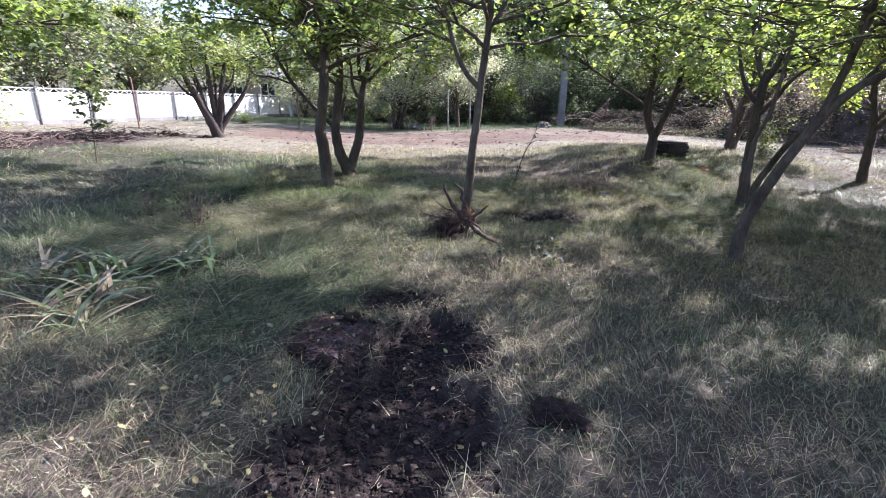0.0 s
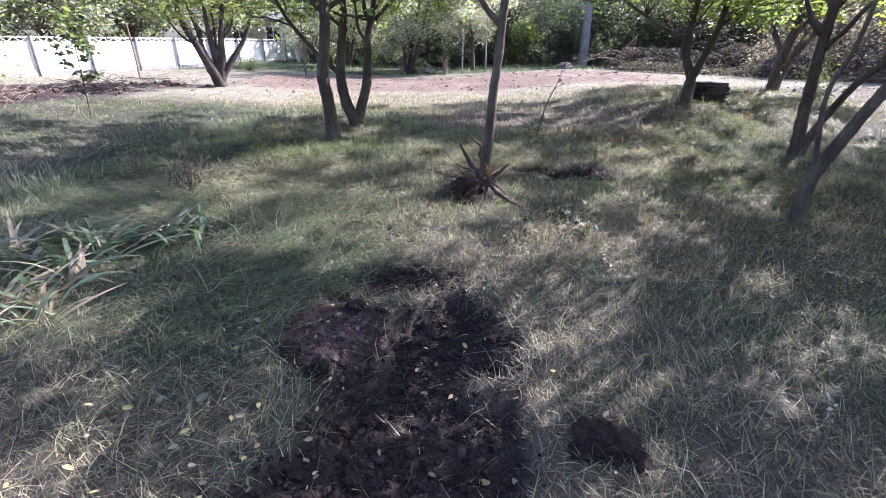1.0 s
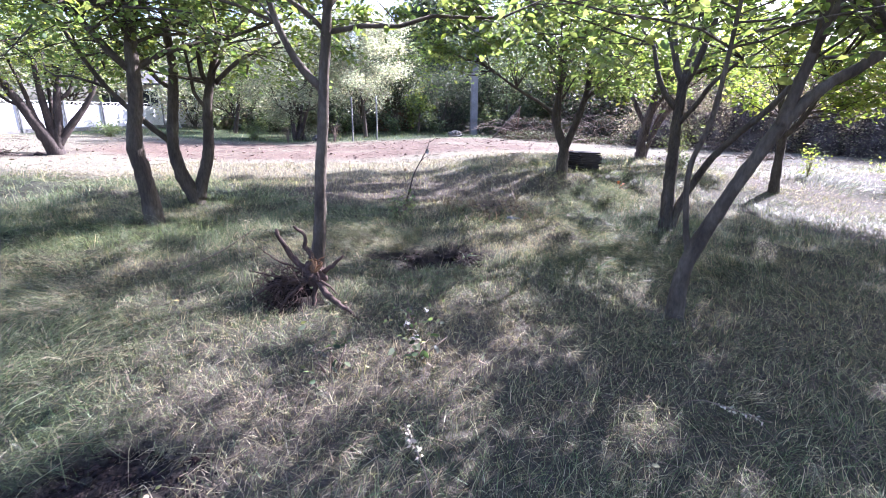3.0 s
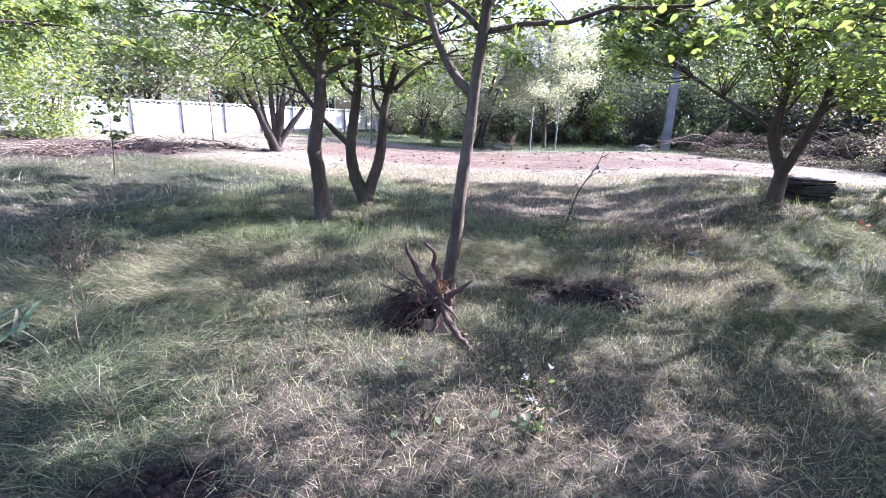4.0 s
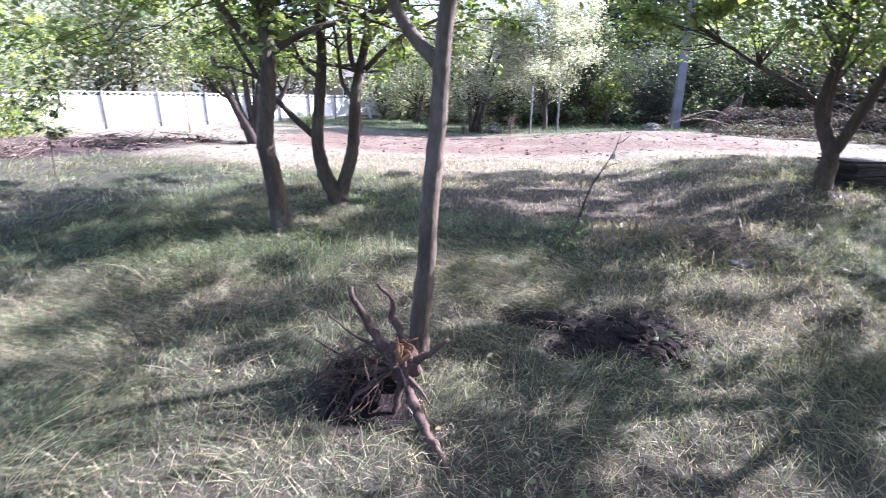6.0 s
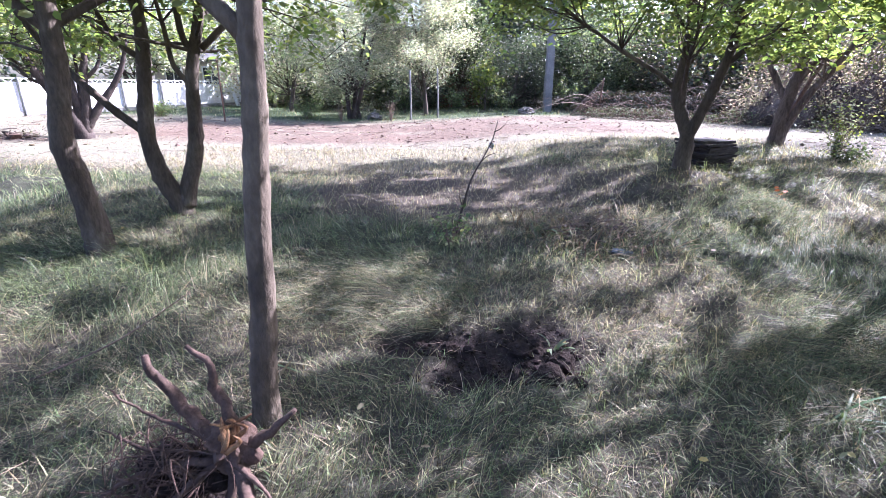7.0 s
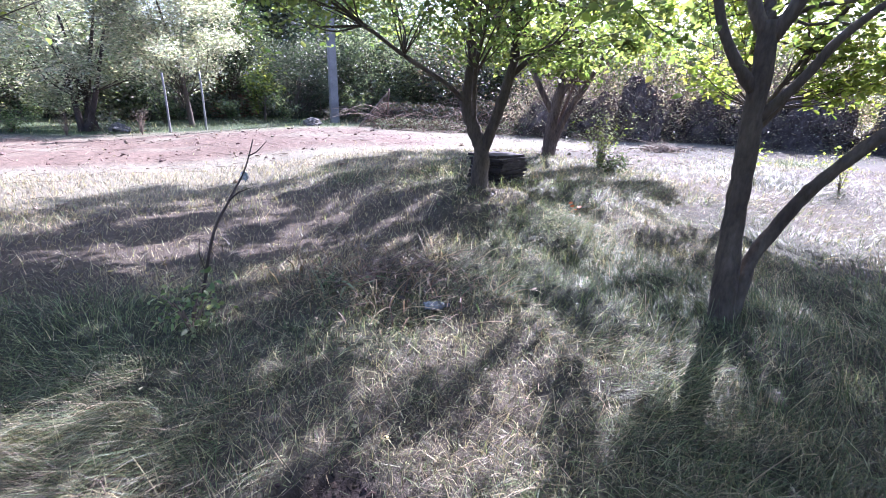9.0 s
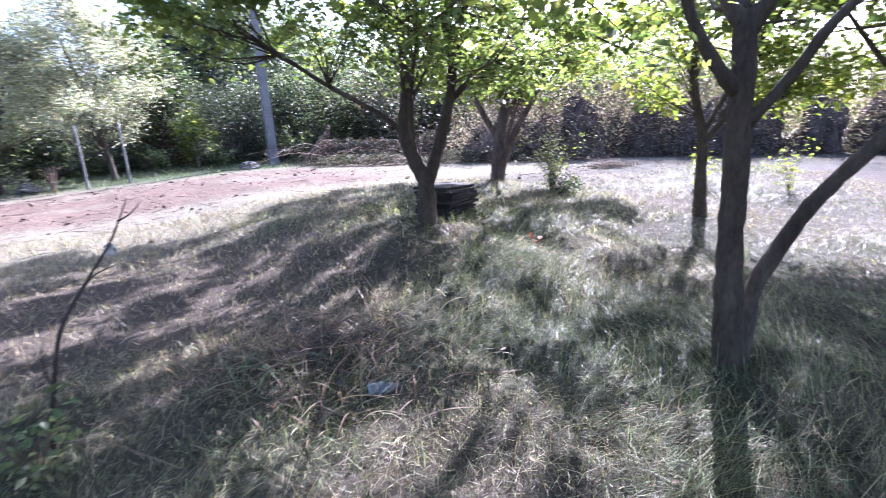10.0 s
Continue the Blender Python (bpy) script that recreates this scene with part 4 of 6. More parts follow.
far_tree(2.5, 43.0, 6.4, 2.6, 211, "tall green tree behind the orchard", MIDGREEN, 6000, 0.20, 0.2, 0.25)
far_tree(9.5, 38.0, 8.6, 3.2, 212, "leafy tree behind the thicket", MIDGREEN, 12000, 0.18, 0.2, 0.2)
far_tree(14.5, 36.0, 8.0, 3.4, 213, "hazy green tree behind the thicket", MIDGREEN, 12000, 0.18, 0.2, 0.15)
far_tree(-3.5, 38.0, 6.0, 3.0, 214, "pale green tree behind the orchard", GREYGREEN + MIDGREEN, 7000, 0.18, 0.2, 0.2)
# Where dark greens are used, they put the dense growth's shade into the leaves.
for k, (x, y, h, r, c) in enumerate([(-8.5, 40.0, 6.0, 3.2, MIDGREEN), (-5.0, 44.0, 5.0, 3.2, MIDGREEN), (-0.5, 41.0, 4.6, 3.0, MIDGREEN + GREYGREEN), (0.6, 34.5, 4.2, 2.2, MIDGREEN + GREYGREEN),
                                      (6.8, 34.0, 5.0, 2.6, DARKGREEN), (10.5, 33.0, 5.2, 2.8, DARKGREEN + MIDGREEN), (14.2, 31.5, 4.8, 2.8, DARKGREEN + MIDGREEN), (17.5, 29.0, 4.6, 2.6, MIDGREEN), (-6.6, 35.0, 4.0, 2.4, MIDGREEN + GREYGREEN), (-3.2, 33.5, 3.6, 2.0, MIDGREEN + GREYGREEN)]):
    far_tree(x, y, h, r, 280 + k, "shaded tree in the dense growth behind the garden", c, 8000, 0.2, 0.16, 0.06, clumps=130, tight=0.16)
for k, (x, y, h, r) in enumerate([(-17.5, 21.0, 5.5, 2.6), (-17.0, 26.0, 5.8, 2.7), (-15.5, 31.0, 5.6, 2.7), (-19.5, 16.0, 6.0, 3.0), (-13.5, 37.0, 6.0, 3.0), (-22.0, 24.0, 7.0, 3.2)]):
    far_tree(x, y, h, r, 220 + k, "light-leaved tree behind the white wall", GREYGREEN + MIDGREEN + GREYGREEN, 12000, 0.15, 0.16, 0.26, group="trees behind the wall", clumps=60, tight=0.15)
far_tree(-15.0, 14.6, 3.2, 1.5, 230, "leafy bush in front of the white wall", MIDGREEN + YELLOWGREEN, 7000, 0.09, 0.06, 0.03, name="bush", mat=M_LEAF)
# Yellowish leaf tones here stand in for sun coming through from behind.
for k, (x, y, h, r) in enumerate([(20.0, 24.5, 4.5, 2.6), (22.0, 30.0, 6.0, 3.2), (18.0, 33.0, 6.0, 3.2), (25.5, 20.5, 4.6, 2.8), (24.0, 26.0, 5.0, 3.0), (29.0, 16.5, 5.2, 3.2), (30.5, 10.5, 5.4, 3.2), (28.0, 24.0, 6.2, 3.2), (31.0, 4.0, 5.0, 3.0)]):
    far_tree(x, y, h, r, 240 + k, "green tree behind the vine thicket with backlight in its leaf colour", MIDGREEN + YELLOWGREEN, 6500, 0.2, 0.15, 0.06, mat=M_LEAF)
for k, (x, y) in enumerate([(-24, 4), (-20, -8), (-8, -14), (4, -15), (16, -10), (22, -2), (26, 40), (-26, 38), (0, 52), (-12, 50), (14, 50)]):
    far_tree(x, y, 7.0, 3.6, 260 + k, "leafy tree closing the orchard round", MIDGREEN + DARKGREEN, 2500, 0.4, 0.2, 0.15, group="trees round the orchard")


def thicket(name, x0, y0, x1, y1, height, depth, seed, label, colours, count, stalks, leaf=0.07, mat=None):
    """A bank of tangled stems and small leaves along a line."""
    rng = np.random.default_rng(seed)
    ob = thing(name, x0, y0, gz(x0, y0), label, "thicket")
    stems, foliage = Geo(), Geo()
    along = np.array([x1 - x0, y1 - y0])
    ln = np.linalg.norm(along)
    ax = along / ln
    nrm = np.array([-ax[1], ax[0]])

    def top(s):
        return height * (0.55 + 1.1 * (fbm(s * 0.6, s * 0 + seed, 81, 4) - 0.25))
    for _ in range(stalks):
        s, d = rng.uniform(0, ln), rng.normal(0, depth * 0.33)
        h = float(top(np.array([s]))[0]) * rng.uniform(0.5, 1.12)
        a = np.array([*(ax * s + nrm * d), -0.05])
        sway = rng.normal(0, 0.8, 2)
        pts = spline([a, a + np.array([*(sway * 0.4), h * 0.6]), a + np.array([*(sway * 1.2), h]), a + np.array([*(sway * 2.2), h * rng.uniform(0.1, 0.8)])], 0.3)
        tube(stems, pts, rng.uniform(0.006, 0.018), 0.003, 4, 0.0, rng)
    s, d = rng.uniform(0, ln, count), rng.normal(0, depth * 0.36, count)
    h = top(s) * (1 - 0.55 * np.minimum(1, np.abs(d) / depth) ** 2) * rng.uniform(0.03, 1.0, count) ** 0.75
    h = h + 0.15 * (fbm(s * 2.5, h * 2.5, seed) - 0.5)
    at = np.stack([ax[0] * s + nrm[0] * d, ax[1] * s + nrm[1] * d, np.maximum(h, 0.03)], 1)
    leaves(foliage, at, leaf * rng.uniform(0.5, 1.4, count), tints_of(count, colours, rng), rng, 0.3, 0.4, 1.0, True)
    tagged(part("stemwork", stems, M_TWIG, ob), kind="stuff")
    part("foliage", foliage, mat or M_LEAF_GREY, ob)
    return ob


def vine_mounds(x0, y0, x1, y1, height, mounds, seed, label, count):
    """A rolling bank: rounded heaps of brambles with bare vines arching over them."""
    rng = np.random.default_rng(seed)
    ob = thing("vine_thicket", x0, y0, gz(x0, y0), label, "thicket")
    vines, foliage = Geo(), Geo()
    for k in range(mounds):
        s = (k + rng.uniform(-0.3, 0.3)) / max(1, mounds - 1)
        c = np.array([(x1 - x0) * s, (y1 - y0) * s, 0.0]) + rng.normal(0, 0.5, 3) * (1, 1, 0)
        r = np.array([rng.uniform(1.1, 1.8), rng.uniform(1.1, 1.8), height * rng.uniform(0.62, 1.1)])
        ball = bmesh.new()
        bmesh.ops.create_icosphere(ball, subdivisions=3, radius=1.0)
        for v in ball.verts:
            q = v.co * (0.56 + 0.26 * noise.noise(v.co * 2.2 + Vector((k * 5.0, 0, seed))) + 0.12 * noise.noise(v.co * 6.0 + Vector((0, k * 3.0, 0))))
            v.co = Vector((q.x * r[0] + c[0], q.y * r[1] + c[1], max(q.z * r[2], -0.3)))
        tagged(part("packed_brush", ball, M_BRUSH, ob, "", False), kind="stuff")
        n = count // mounds
        d = unit(rng.normal(size=(n, 3)))
        d[:, 2] = np.abs(d[:, 2])
        lump = 1 + 0.7 * (fbm(d[:, 0] * 3 + k * 7, d[:, 2] * 3 + d[:, 1] * 2, seed, 3) - 0.5)
        at = c + d * r * (lump * rng.uniform(0.5, 1.16, n) ** 0.8)[:, None]
        at[:, 2] = np.maximum(at[:, 2], 0.03)
        leaves(foliage, at, 0.075 * rng.uniform(0.5, 1.4, n), tints_of(n, VINE, rng), rng, 0.3, 0.3, 0.7, True)
        for _ in range(28):
            az = rng.uniform(0, 6.28)
            a = c + np.array([math.cos(az) * r[0], math.sin(az) * r[1], 0]) * rng.uniform(0.2, 0.9)
            b = c + np.array([math.cos(az + rng.normal(0, 1)) * r[0], math.sin(az + rng.normal(0, 1)) * r[1], 0]) * rng.uniform(0.8, 1.2)
            top = c + np.array([*rng.normal(0, 0.4, 2), r[2] * rng.uniform(0.85, 1.15)])
            b[2] = rng.uniform(0.2, 1.2)
            tube(vines, spline([a, a * 0.4 + top * 0.6 + np.array([0, 0, 0.2]), top, b * 0.6 + top * 0.4, b], 0.3), rng.uniform(0.006, 0.014), 0.003, 4, 0.0, rng)
    tagged(part("vines", vines, M_TWIG, ob), kind="stuff")
    tagged(part("foliage", foliage, M_LEAF_GREY, ob), kind="stuff")


vine_mounds(12.8, 20.4, 21.0, 12.5, 3.1, 15, 301, "high rolling bank of dry brown vines and brambles", 42000)
vine_mounds(21.0, 12.0, 25.0, 2.5, 3.2, 12, 302, "high bank of dark brambles beside the clearing", 26000)
# Dark leaf tones in these two banks carry the shade beneath the trees.
thicket("bramble_bank", 7.4, 24.6, 14.2, 21.4, 1.7, 1.3, 303, "tangle of brambles under the thicket trees, coloured dark for shade", DARKGREEN + BROWN, 20000, 180, 0.09, M_LEAF_DRY)
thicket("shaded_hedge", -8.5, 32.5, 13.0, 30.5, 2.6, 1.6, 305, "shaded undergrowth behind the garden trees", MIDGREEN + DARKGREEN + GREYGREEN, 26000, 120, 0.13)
thicket("dry_weeds", 6.6, 22.4, 13.2, 18.6, 0.42, 0.8, 304, "knee-high dry weeds and cut branches", BROWN + MIDGREEN, 7000, 40, 0.07, M_LEAF_DRY)


def house():
    ob = thing("house", -12.3, 36.0, gz(-12.3, 36.0), "low pale-plastered house half hidden by trees", "house", rz=-8)
    bm = bmesh.new()
    box(bm, 7.0, 5.0, 2.5, pose(0, 0, 1.25), 0.02)
    part("wall", bm, M_PLASTER, ob)
    bm = bmesh.new()
    for s in (-1, 1):
        box(bm, 7.6, 3.2, 0.10, pose(0, s * 1.35, 3.15, -s * 27))
    part("roof", bm, M_ROOF, ob)
    for k in (-2.2, 0.2, 2.4):
        bm = bmesh.new()
        for dx, dz, sx, sz in ((0, 0.62, 1.14, 0.08), (0, -0.62, 1.14, 0.08), (-0.53, 0, 0.08, 1.16), (0.53, 0, 0.08, 1.16), (0, 0, 0.05, 1.16)):
            box(bm, sx, 0.12, sz, pose(k + dx, -2.53, 1.45 + dz))
        win = part("window", bm, M_WHITE, ob)
        bm = bmesh.new()
        box(bm, 1.0, 0.04, 1.18, pose(k, -2.52, 1.45))
        part("pane", bm, M_PANE, win)


house()


def shed():
    ob = thing("shed", 2.1, 33.0, gz(2.1, 33.0), "small brick shed deep among the trees", "shed")
    bm = bmesh.new()
    box(bm, 2.4, 2.0, 2.1, pose(0, 0, 1.05), 0.02)
    part("wall", bm, M_BRICK, ob)
    bm = bmesh.new()
    box(bm, 2.8, 2.4, 0.08, pose(0, 0, 2.2, 6))
    part("roof", bm, M_ROOF, ob)


shed()

# ---- white wall with its posts ----


def white_wall():
    x0, y0 = -16.9, 12.0
    way = math.degrees(math.atan2(0.957, 0.29))
    ob = thing("wall_west", x0, y0, 0.12, "white panel wall with a lattice top on a grey plinth", "wall", kind="structure", rz=way)
    bay = 2.02
    for k in range(11):
        s = k * bay
        bm = bmesh.new()
        box(bm, bay - 0.02, 0.16, 0.26, pose(s + bay / 2, 0.06, 0.08), 0.01)
        part("plinth", bm, M_CONCRETE, ob)
        bm = bmesh.new()
        box(bm, bay - 0.06, 0.05, 0.96, pose(s + bay / 2, 0.06, 0.69), 0.006)
        part("panel", bm, M_WHITE, ob)
        bm = bmesh.new()
        for z in (1.19, 1.34):
            box(bm, bay - 0.04, 0.05, 0.035, pose(s + bay / 2, 0.06, z))
        n = 9
        for i in range(n):
            u = s + 0.05 + (i + 0.5) * (bay - 0.1) / n
            box(bm, 0.22, 0.02, 0.022, pose(u, 0.06, 1.265, 0, 38 if i % 2 else -38, 0))
        part("lattice", bm, M_WHITE, ob)
    for k in range(12):
        bm = bmesh.new()
        box(bm, 0.07, 0.07, 1.40, pose(k * bay, -0.04, 0.66), 0.008)
        box(bm, 0.10, 0.10, 0.02, pose(k * bay, -0.04, 1.37), 0.004)
        part("post", bm, M_STEEL, ob, "grey steel post")


white_wall()


def stake(x, y, h, r, mat, label, lean=(0.0, 0.0), name="stake"):
    rng = np.random.default_rng(int(abs(x * 97 + y * 31)))
    g = Geo()
    tube(g, spline([(0, 0, -0.2), (lean[0] * 0.5 + 0.01, lean[1] * 0.5, h * 0.5), (lean[0], lean[1], h)], 0.2), r, r * 0.9, 8, 0.04, rng)
    ob = new(name, g.mesh(name, mat))
    ob.matrix_world = pose(x, y, gz(x, y))
    return tagged(ob, label, "stake", "stakes along the boundary")


stake(-0.14, 23.3, 1.85, 0.035, M_CONCRETE, "thin grey boundary stake in the ground", (-0.03, 0))
stake(0.92, 23.8, 1.90, 0.035, M_STEEL, "thin grey metal stake in the ground", (-0.03, 0))
stake(-6.7, 21.4, 2.15, 0.03, M_RUST, "rusty iron stake in the ground", (-0.02, 0))
stake(-11.25, 17.4, 1.75, 0.028, M_RUST, "rusty iron stake before the white wall", (-0.05, 0))
stake(-10.2, 31.4, 3.3, 0.12, M_WHITE, "leaning white concrete beam near the house", (-0.9, 0), "leaning_beam")


def utility_pole():
    ob = thing("utility_pole", 5.8, 25.8, gz(5.8, 25.8), "square tapered concrete utility pole", "pole")
    bm = bmesh.new()
    r = bmesh.ops.create_cone(bm, cap_ends=True, segments=4, radius1=0.25, radius2=0.17, depth=7.4, matrix=pose(0, 0, 3.5, 0, 0, 45))
    bmesh.ops.bevel(bm, geom=[e for e in bm.edges if abs(e.verts[0].co.z - e.verts[1].co.z) > 1], offset=0.03, segments=2, affect="EDGES")
    part("shaft", bm, M_CONCRETE, ob)
    bm = bmesh.new()
    box(bm, 1.3, 0.08, 0.08, pose(0, -0.16, 6.7), 0.01)
    part("crossarm", bm, M_STEEL, ob)
    ob.rotation_euler[1] = radians(-1.0)


utility_pole()


def fallen_netting():
    """A leaning rail with a torn sheet of wire netting."""
    x, y = 6.95, 23.6
    ob = thing("wire_netting", x, y, gz(x, y), "rusty torn wire netting hanging from a leaning rail", "fence")
    rng = np.random.default_rng(418)
    a, b = np.array([-0.75, -0.3, 0.02]), np.array([0.55, 0.1, 1.35])
    g = Geo()
    tube(g, spline([a, (a + b) / 2 + (0.0, 0, 0.03), b], 0.2), 0.026, 0.02, 6, 0.05, rng)
    part("rail", g, M_TWIG, ob)
    g = Geo()
    tube(g, spline([(0.5, 0.1, -0.1), (0.52, 0.1, 0.7), (0.56, 0.1, 1.45)], 0.2), 0.028, 0.024, 6, 0.05, rng)
    part("post", g, M_RUST, ob)
    g = Geo()
    for k in range(15):
        s = (k + 0.5) / 15
        top = a + (b - a) * s
        low = np.array([0.5 * s + 0.12, 0.05, 0.02])
        tube(g, spline([top, (top + low) / 2 + rng.normal(0, 0.03, 3), low], 0.15), 0.006, 0.005, 4, 0.0, rng)
        side = np.array([0.52, 0.1, 0.05 + 1.3 * s])
        near = a + (b - a) * max(0.0, s - 0.12)
        tube(g, spline([near, (near + side) / 2 + rng.normal(0, 0.03, 3), side], 0.15), 0.006, 0.005, 4, 0.0, rng)
    tagged(part("netting", g, M_RUST, ob), kind="stuff")


fallen_netting()

# ---- things in the orchard ----


def uprooted_stump():
    x, y = 0.25, 5.33
    z = gz(x, y)
    ob = thing("uprooted_stump", x, y, z, "uprooted stump with torn orange wood and spreading roots", "tree stump")
    rng = np.random.default_rng(401)
    bm = bmesh.new()
    bmesh.ops.create_icosphere(bm, subdivisions=4, radius=0.082)
    for v in bm.verts:
        n = noise.noise(v.co * 11) * 0.06 + noise.noise(v.co * 30) * 0.03
        v.co = Vector((v.co.x * 1.05 - 0.01, v.co.y * 0.85, v.co.z * 1.1 + 0.25)) + v.co.normalized() * n
    part("burl", bm, M_ROOT, ob)
    g = Geo()
    for _ in range(10):
        a = np.array([0.02 + rng.normal(0, 0.02), rng.normal(-0.05, 0.02), 0.30 + rng.normal(0, 0.015)])
        tube(g, spline([a, a + np.array([rng.normal(0.02, 0.02), rng.normal(0, 0.02), 0.05]), a + np.array([rng.normal(0.02, 0.02), rng.normal(0, 0.02), 0.085])], 0.02), 0.014, 0.003, 5, 0.1, rng)
    part("torn_wood", g, M_WOOD, ob, "splintered orange heartwood")
    roots = [
        ([(-0.04, 0, 0.27), (-0.13, 0.02, 0.34), (-0.20, 0.03, 0.45), (-0.25, 0.02, 0.54), (-0.27, 0.02, 0.61)], 0.04, 0.014),
        ([(0.0, 0.02, 0.34), (-0.04, 0.05, 0.42), (-0.07, 0.06, 0.47), (-0.07, 0.06, 0.55), (-0.15, 0.07, 0.63)], 0.032, 0.009),
        ([(0.06, 0, 0.26), (0.15, 0.0, 0.31), (0.23, 0.02, 0.39)], 0.03, 0.012),
        ([(0.03, -0.04, 0.2), (0.09, -0.13, 0.15), (0.18, -0.26, 0.11), (0.31, -0.42, 0.08), (0.42, -0.58, 0.02)], 0.036, 0.011),
        ([(0.02, -0.02, 0.2), (0.0, -0.08, 0.08), (-0.01, -0.12, -0.04)], 0.03, 0.016),
        ([(0.04, -0.08, 0.22), (0.14, -0.12, 0.17), (0.20, -0.14, 0.10)], 0.014, 0.004),
        ([(-0.06, -0.04, 0.22), (-0.23, -0.08, 0.20), (-0.38, -0.1, 0.16), (-0.47, -0.13, 0.08)], 0.022, 0.006),
        ([(-0.08, 0.0, 0.2), (-0.3, -0.02, 0.24), (-0.5, 0.05, 0.27)], 0.014, 0.004),
        ([(-0.05, -0.06, 0.2), (-0.18, -0.16, 0.12), (-0.25, -0.24, 0.02)], 0.02, 0.006),
        ([(-0.1, 0.0, 0.28), (-0.28, 0.02, 0.36), (-0.38, 0.0, 0.45), (-0.42, 0.02, 0.47)], 0.012, 0.003),
    ]
    for pts, r0, r1 in roots:
        g = Geo()
        tube(g, spline(pts, 0.03) + rng.normal(0, 0.004, (len(spline(pts, 0.03)), 3)), 0.82 * r0, 0.8 * r1, 8, 0.16, rng)
        part("root", g, M_ROOT, ob)
    bm = bmesh.new()
    bmesh.ops.create_icosphere(bm, subdivisions=4, radius=0.105)
    for v in bm.verts:
        n = noise.noise(v.co * 9) * 0.06 + noise.noise(v.co * 26) * 0.035
        v.co = Vector((v.co.x * 1.5 - 0.2, v.co.y * 0.9 - 0.02, v.co.z * 0.75 + 0.14)) + v.co.normalized() * n
    part("root_ball", bm, M_SOIL, ob, "dark earth clinging among the roots")
    g = Geo()
    for _ in range(170):
        a = np.array([-0.05 - 0.25 * rng.random(), rng.normal(-0.03, 0.06), 0.19 + rng.normal(0, 0.05)])
        d = unit(np.array([-0.6 + 0.5 * rng.normal(), -0.25 + 0.6 * rng.normal(), -0.35 + 0.35 * rng.normal()]))
        ln = rng.uniform(0.08, 0.32)
        pts = [a, a + d * ln * 0.35 + rng.normal(0, 0.05, 3), a + d * ln * 0.7 + rng.normal(0, 0.07, 3), a + d * ln + np.array([0, 0, -0.06]) + rng.normal(0, 0.08, 3)]
        for p in pts:
            p[2] = max(p[2], 0.01)
        tube(g, spline(pts, 0.04), rng.choice([0.0015, 0.0022, 0.0045]), 0.001, 4, 0.05, rng)
    tagged(part("root_hair", g, M_ROOT, ob), kind="stuff")


uprooted_stump()


def clod(x, y, r, seed, flat=0.6, mat=None, name="soil_clod", label="dark clod of dug earth lying on the grass", category="soil"):
    bm = bmesh.new()
    bmesh.ops.create_icosphere(bm, subdivisions=4 if r > 0.1 else 3, radius=r)
    for v in bm.verts:
        q = v.co / r + Vector((seed * 3.7, seed, 0))
        v.co = v.co * (1 + 0.36 * noise.noise(q * 1.3) + 0.22 * noise.noise(q * 3.5) + 0.12 * noise.noise(q * 11))
        v.co.z = v.co.z * flat
    me = bpy.data.meshes.new(name)
    bm.to_mesh(me)
    bm.free()
    me.materials.append(mat or M_SOIL)
    ob = new(name, me)
    ob.matrix_world = pose(x, y, gz(x, y) + r * flat * 0.45, 0, 0, seed * 40)
    return tagged(ob, label, category, "earth clods")


clod(0.60, 2.02, 0.115, 1.0, 0.5)
clod(0.70, 1.94, 0.06, 1.6, 0.6)
clod(0.50, 1.97, 0.05, 1.9, 0.6)
for k, (x, y, r) in enumerate([(1.62, 6.1, 0.09), (1.30, 6.2, 0.06), (1.08, 6.4, 0.05), (1.50, 6.35, 0.07), (1.74, 6.0, 0.05), (0.9, 6.42, 0.045), (1.72, 6.25, 0.085), (1.58, 6.42, 0.07), (1.2, 6.05, 0.055), (1.42, 6.02, 0.06), (0.98, 6.3, 0.05)]):
    clod(x, y, r, 2.0 + k, 0.65, label="dark clod of earth beside the dug hole")
pit_rng = np.random.default_rng(5)
for k in range(16):
    x, y = pit_rng.normal(-0.3, 0.27), pit_rng.normal(2.4, 0.5)
    if float(pit_mask(np.array([x]), np.array([y]))[0]) > 0.4:
        clod(x, y, pit_rng.uniform(0.03, 0.06), 10.0 + k, 0.75, label="small lump of dark earth in the dug bed")


def board_stack():
    x, y = 4.96, 10.99
    ob = thing("board_stack", x, y, gz(x, y) - 0.03, "stack of blackened warped boards beside a tree", "board stack", rz=24)
    rng = np.random.default_rng(402)
    z = 0.0
    for layer in range(11):
        th = 0.034 + 0.006 * rng.random()
        bm = bmesh.new()
        r = bmesh.ops.create_grid(bm, x_segments=12, y_segments=4, size=0.5)
        wx, wy, dx, dy, turn = 0.60 + 0.08 * rng.random(), 0.50 + 0.05 * rng.random(), rng.normal(0, 0.025), rng.normal(0, 0.02), rng.normal(0, 1.6)
        bmesh.ops.extrude_face_region(bm, geom=bm.faces[:])
        bm.verts.ensure_lookup_table()
        n = len(bm.verts) // 2
        for i, v in enumerate(bm.verts):
            upper = i >= n
            w = 0.006 * math.sin(5 * v.co.x + layer) + 0.004 * math.sin(9 * v.co.y + 2 * layer)
            edge = 0.012 * noise.noise(Vector((v.co.x * 6, v.co.y * 6, layer)))
            v.co = Vector((v.co.x * wx + edge, v.co.y * wy + edge, w + (th * 0.86 if upper else 0.0)))
        bmesh.ops.recalc_face_normals(bm, faces=bm.faces[:])
        bmesh.ops.transform(bm, matrix=pose(dx, dy, z, 0, 0, turn), verts=bm.verts[:])
        part("board", bm, M_BOARD, ob)
        z += th


board_stack()


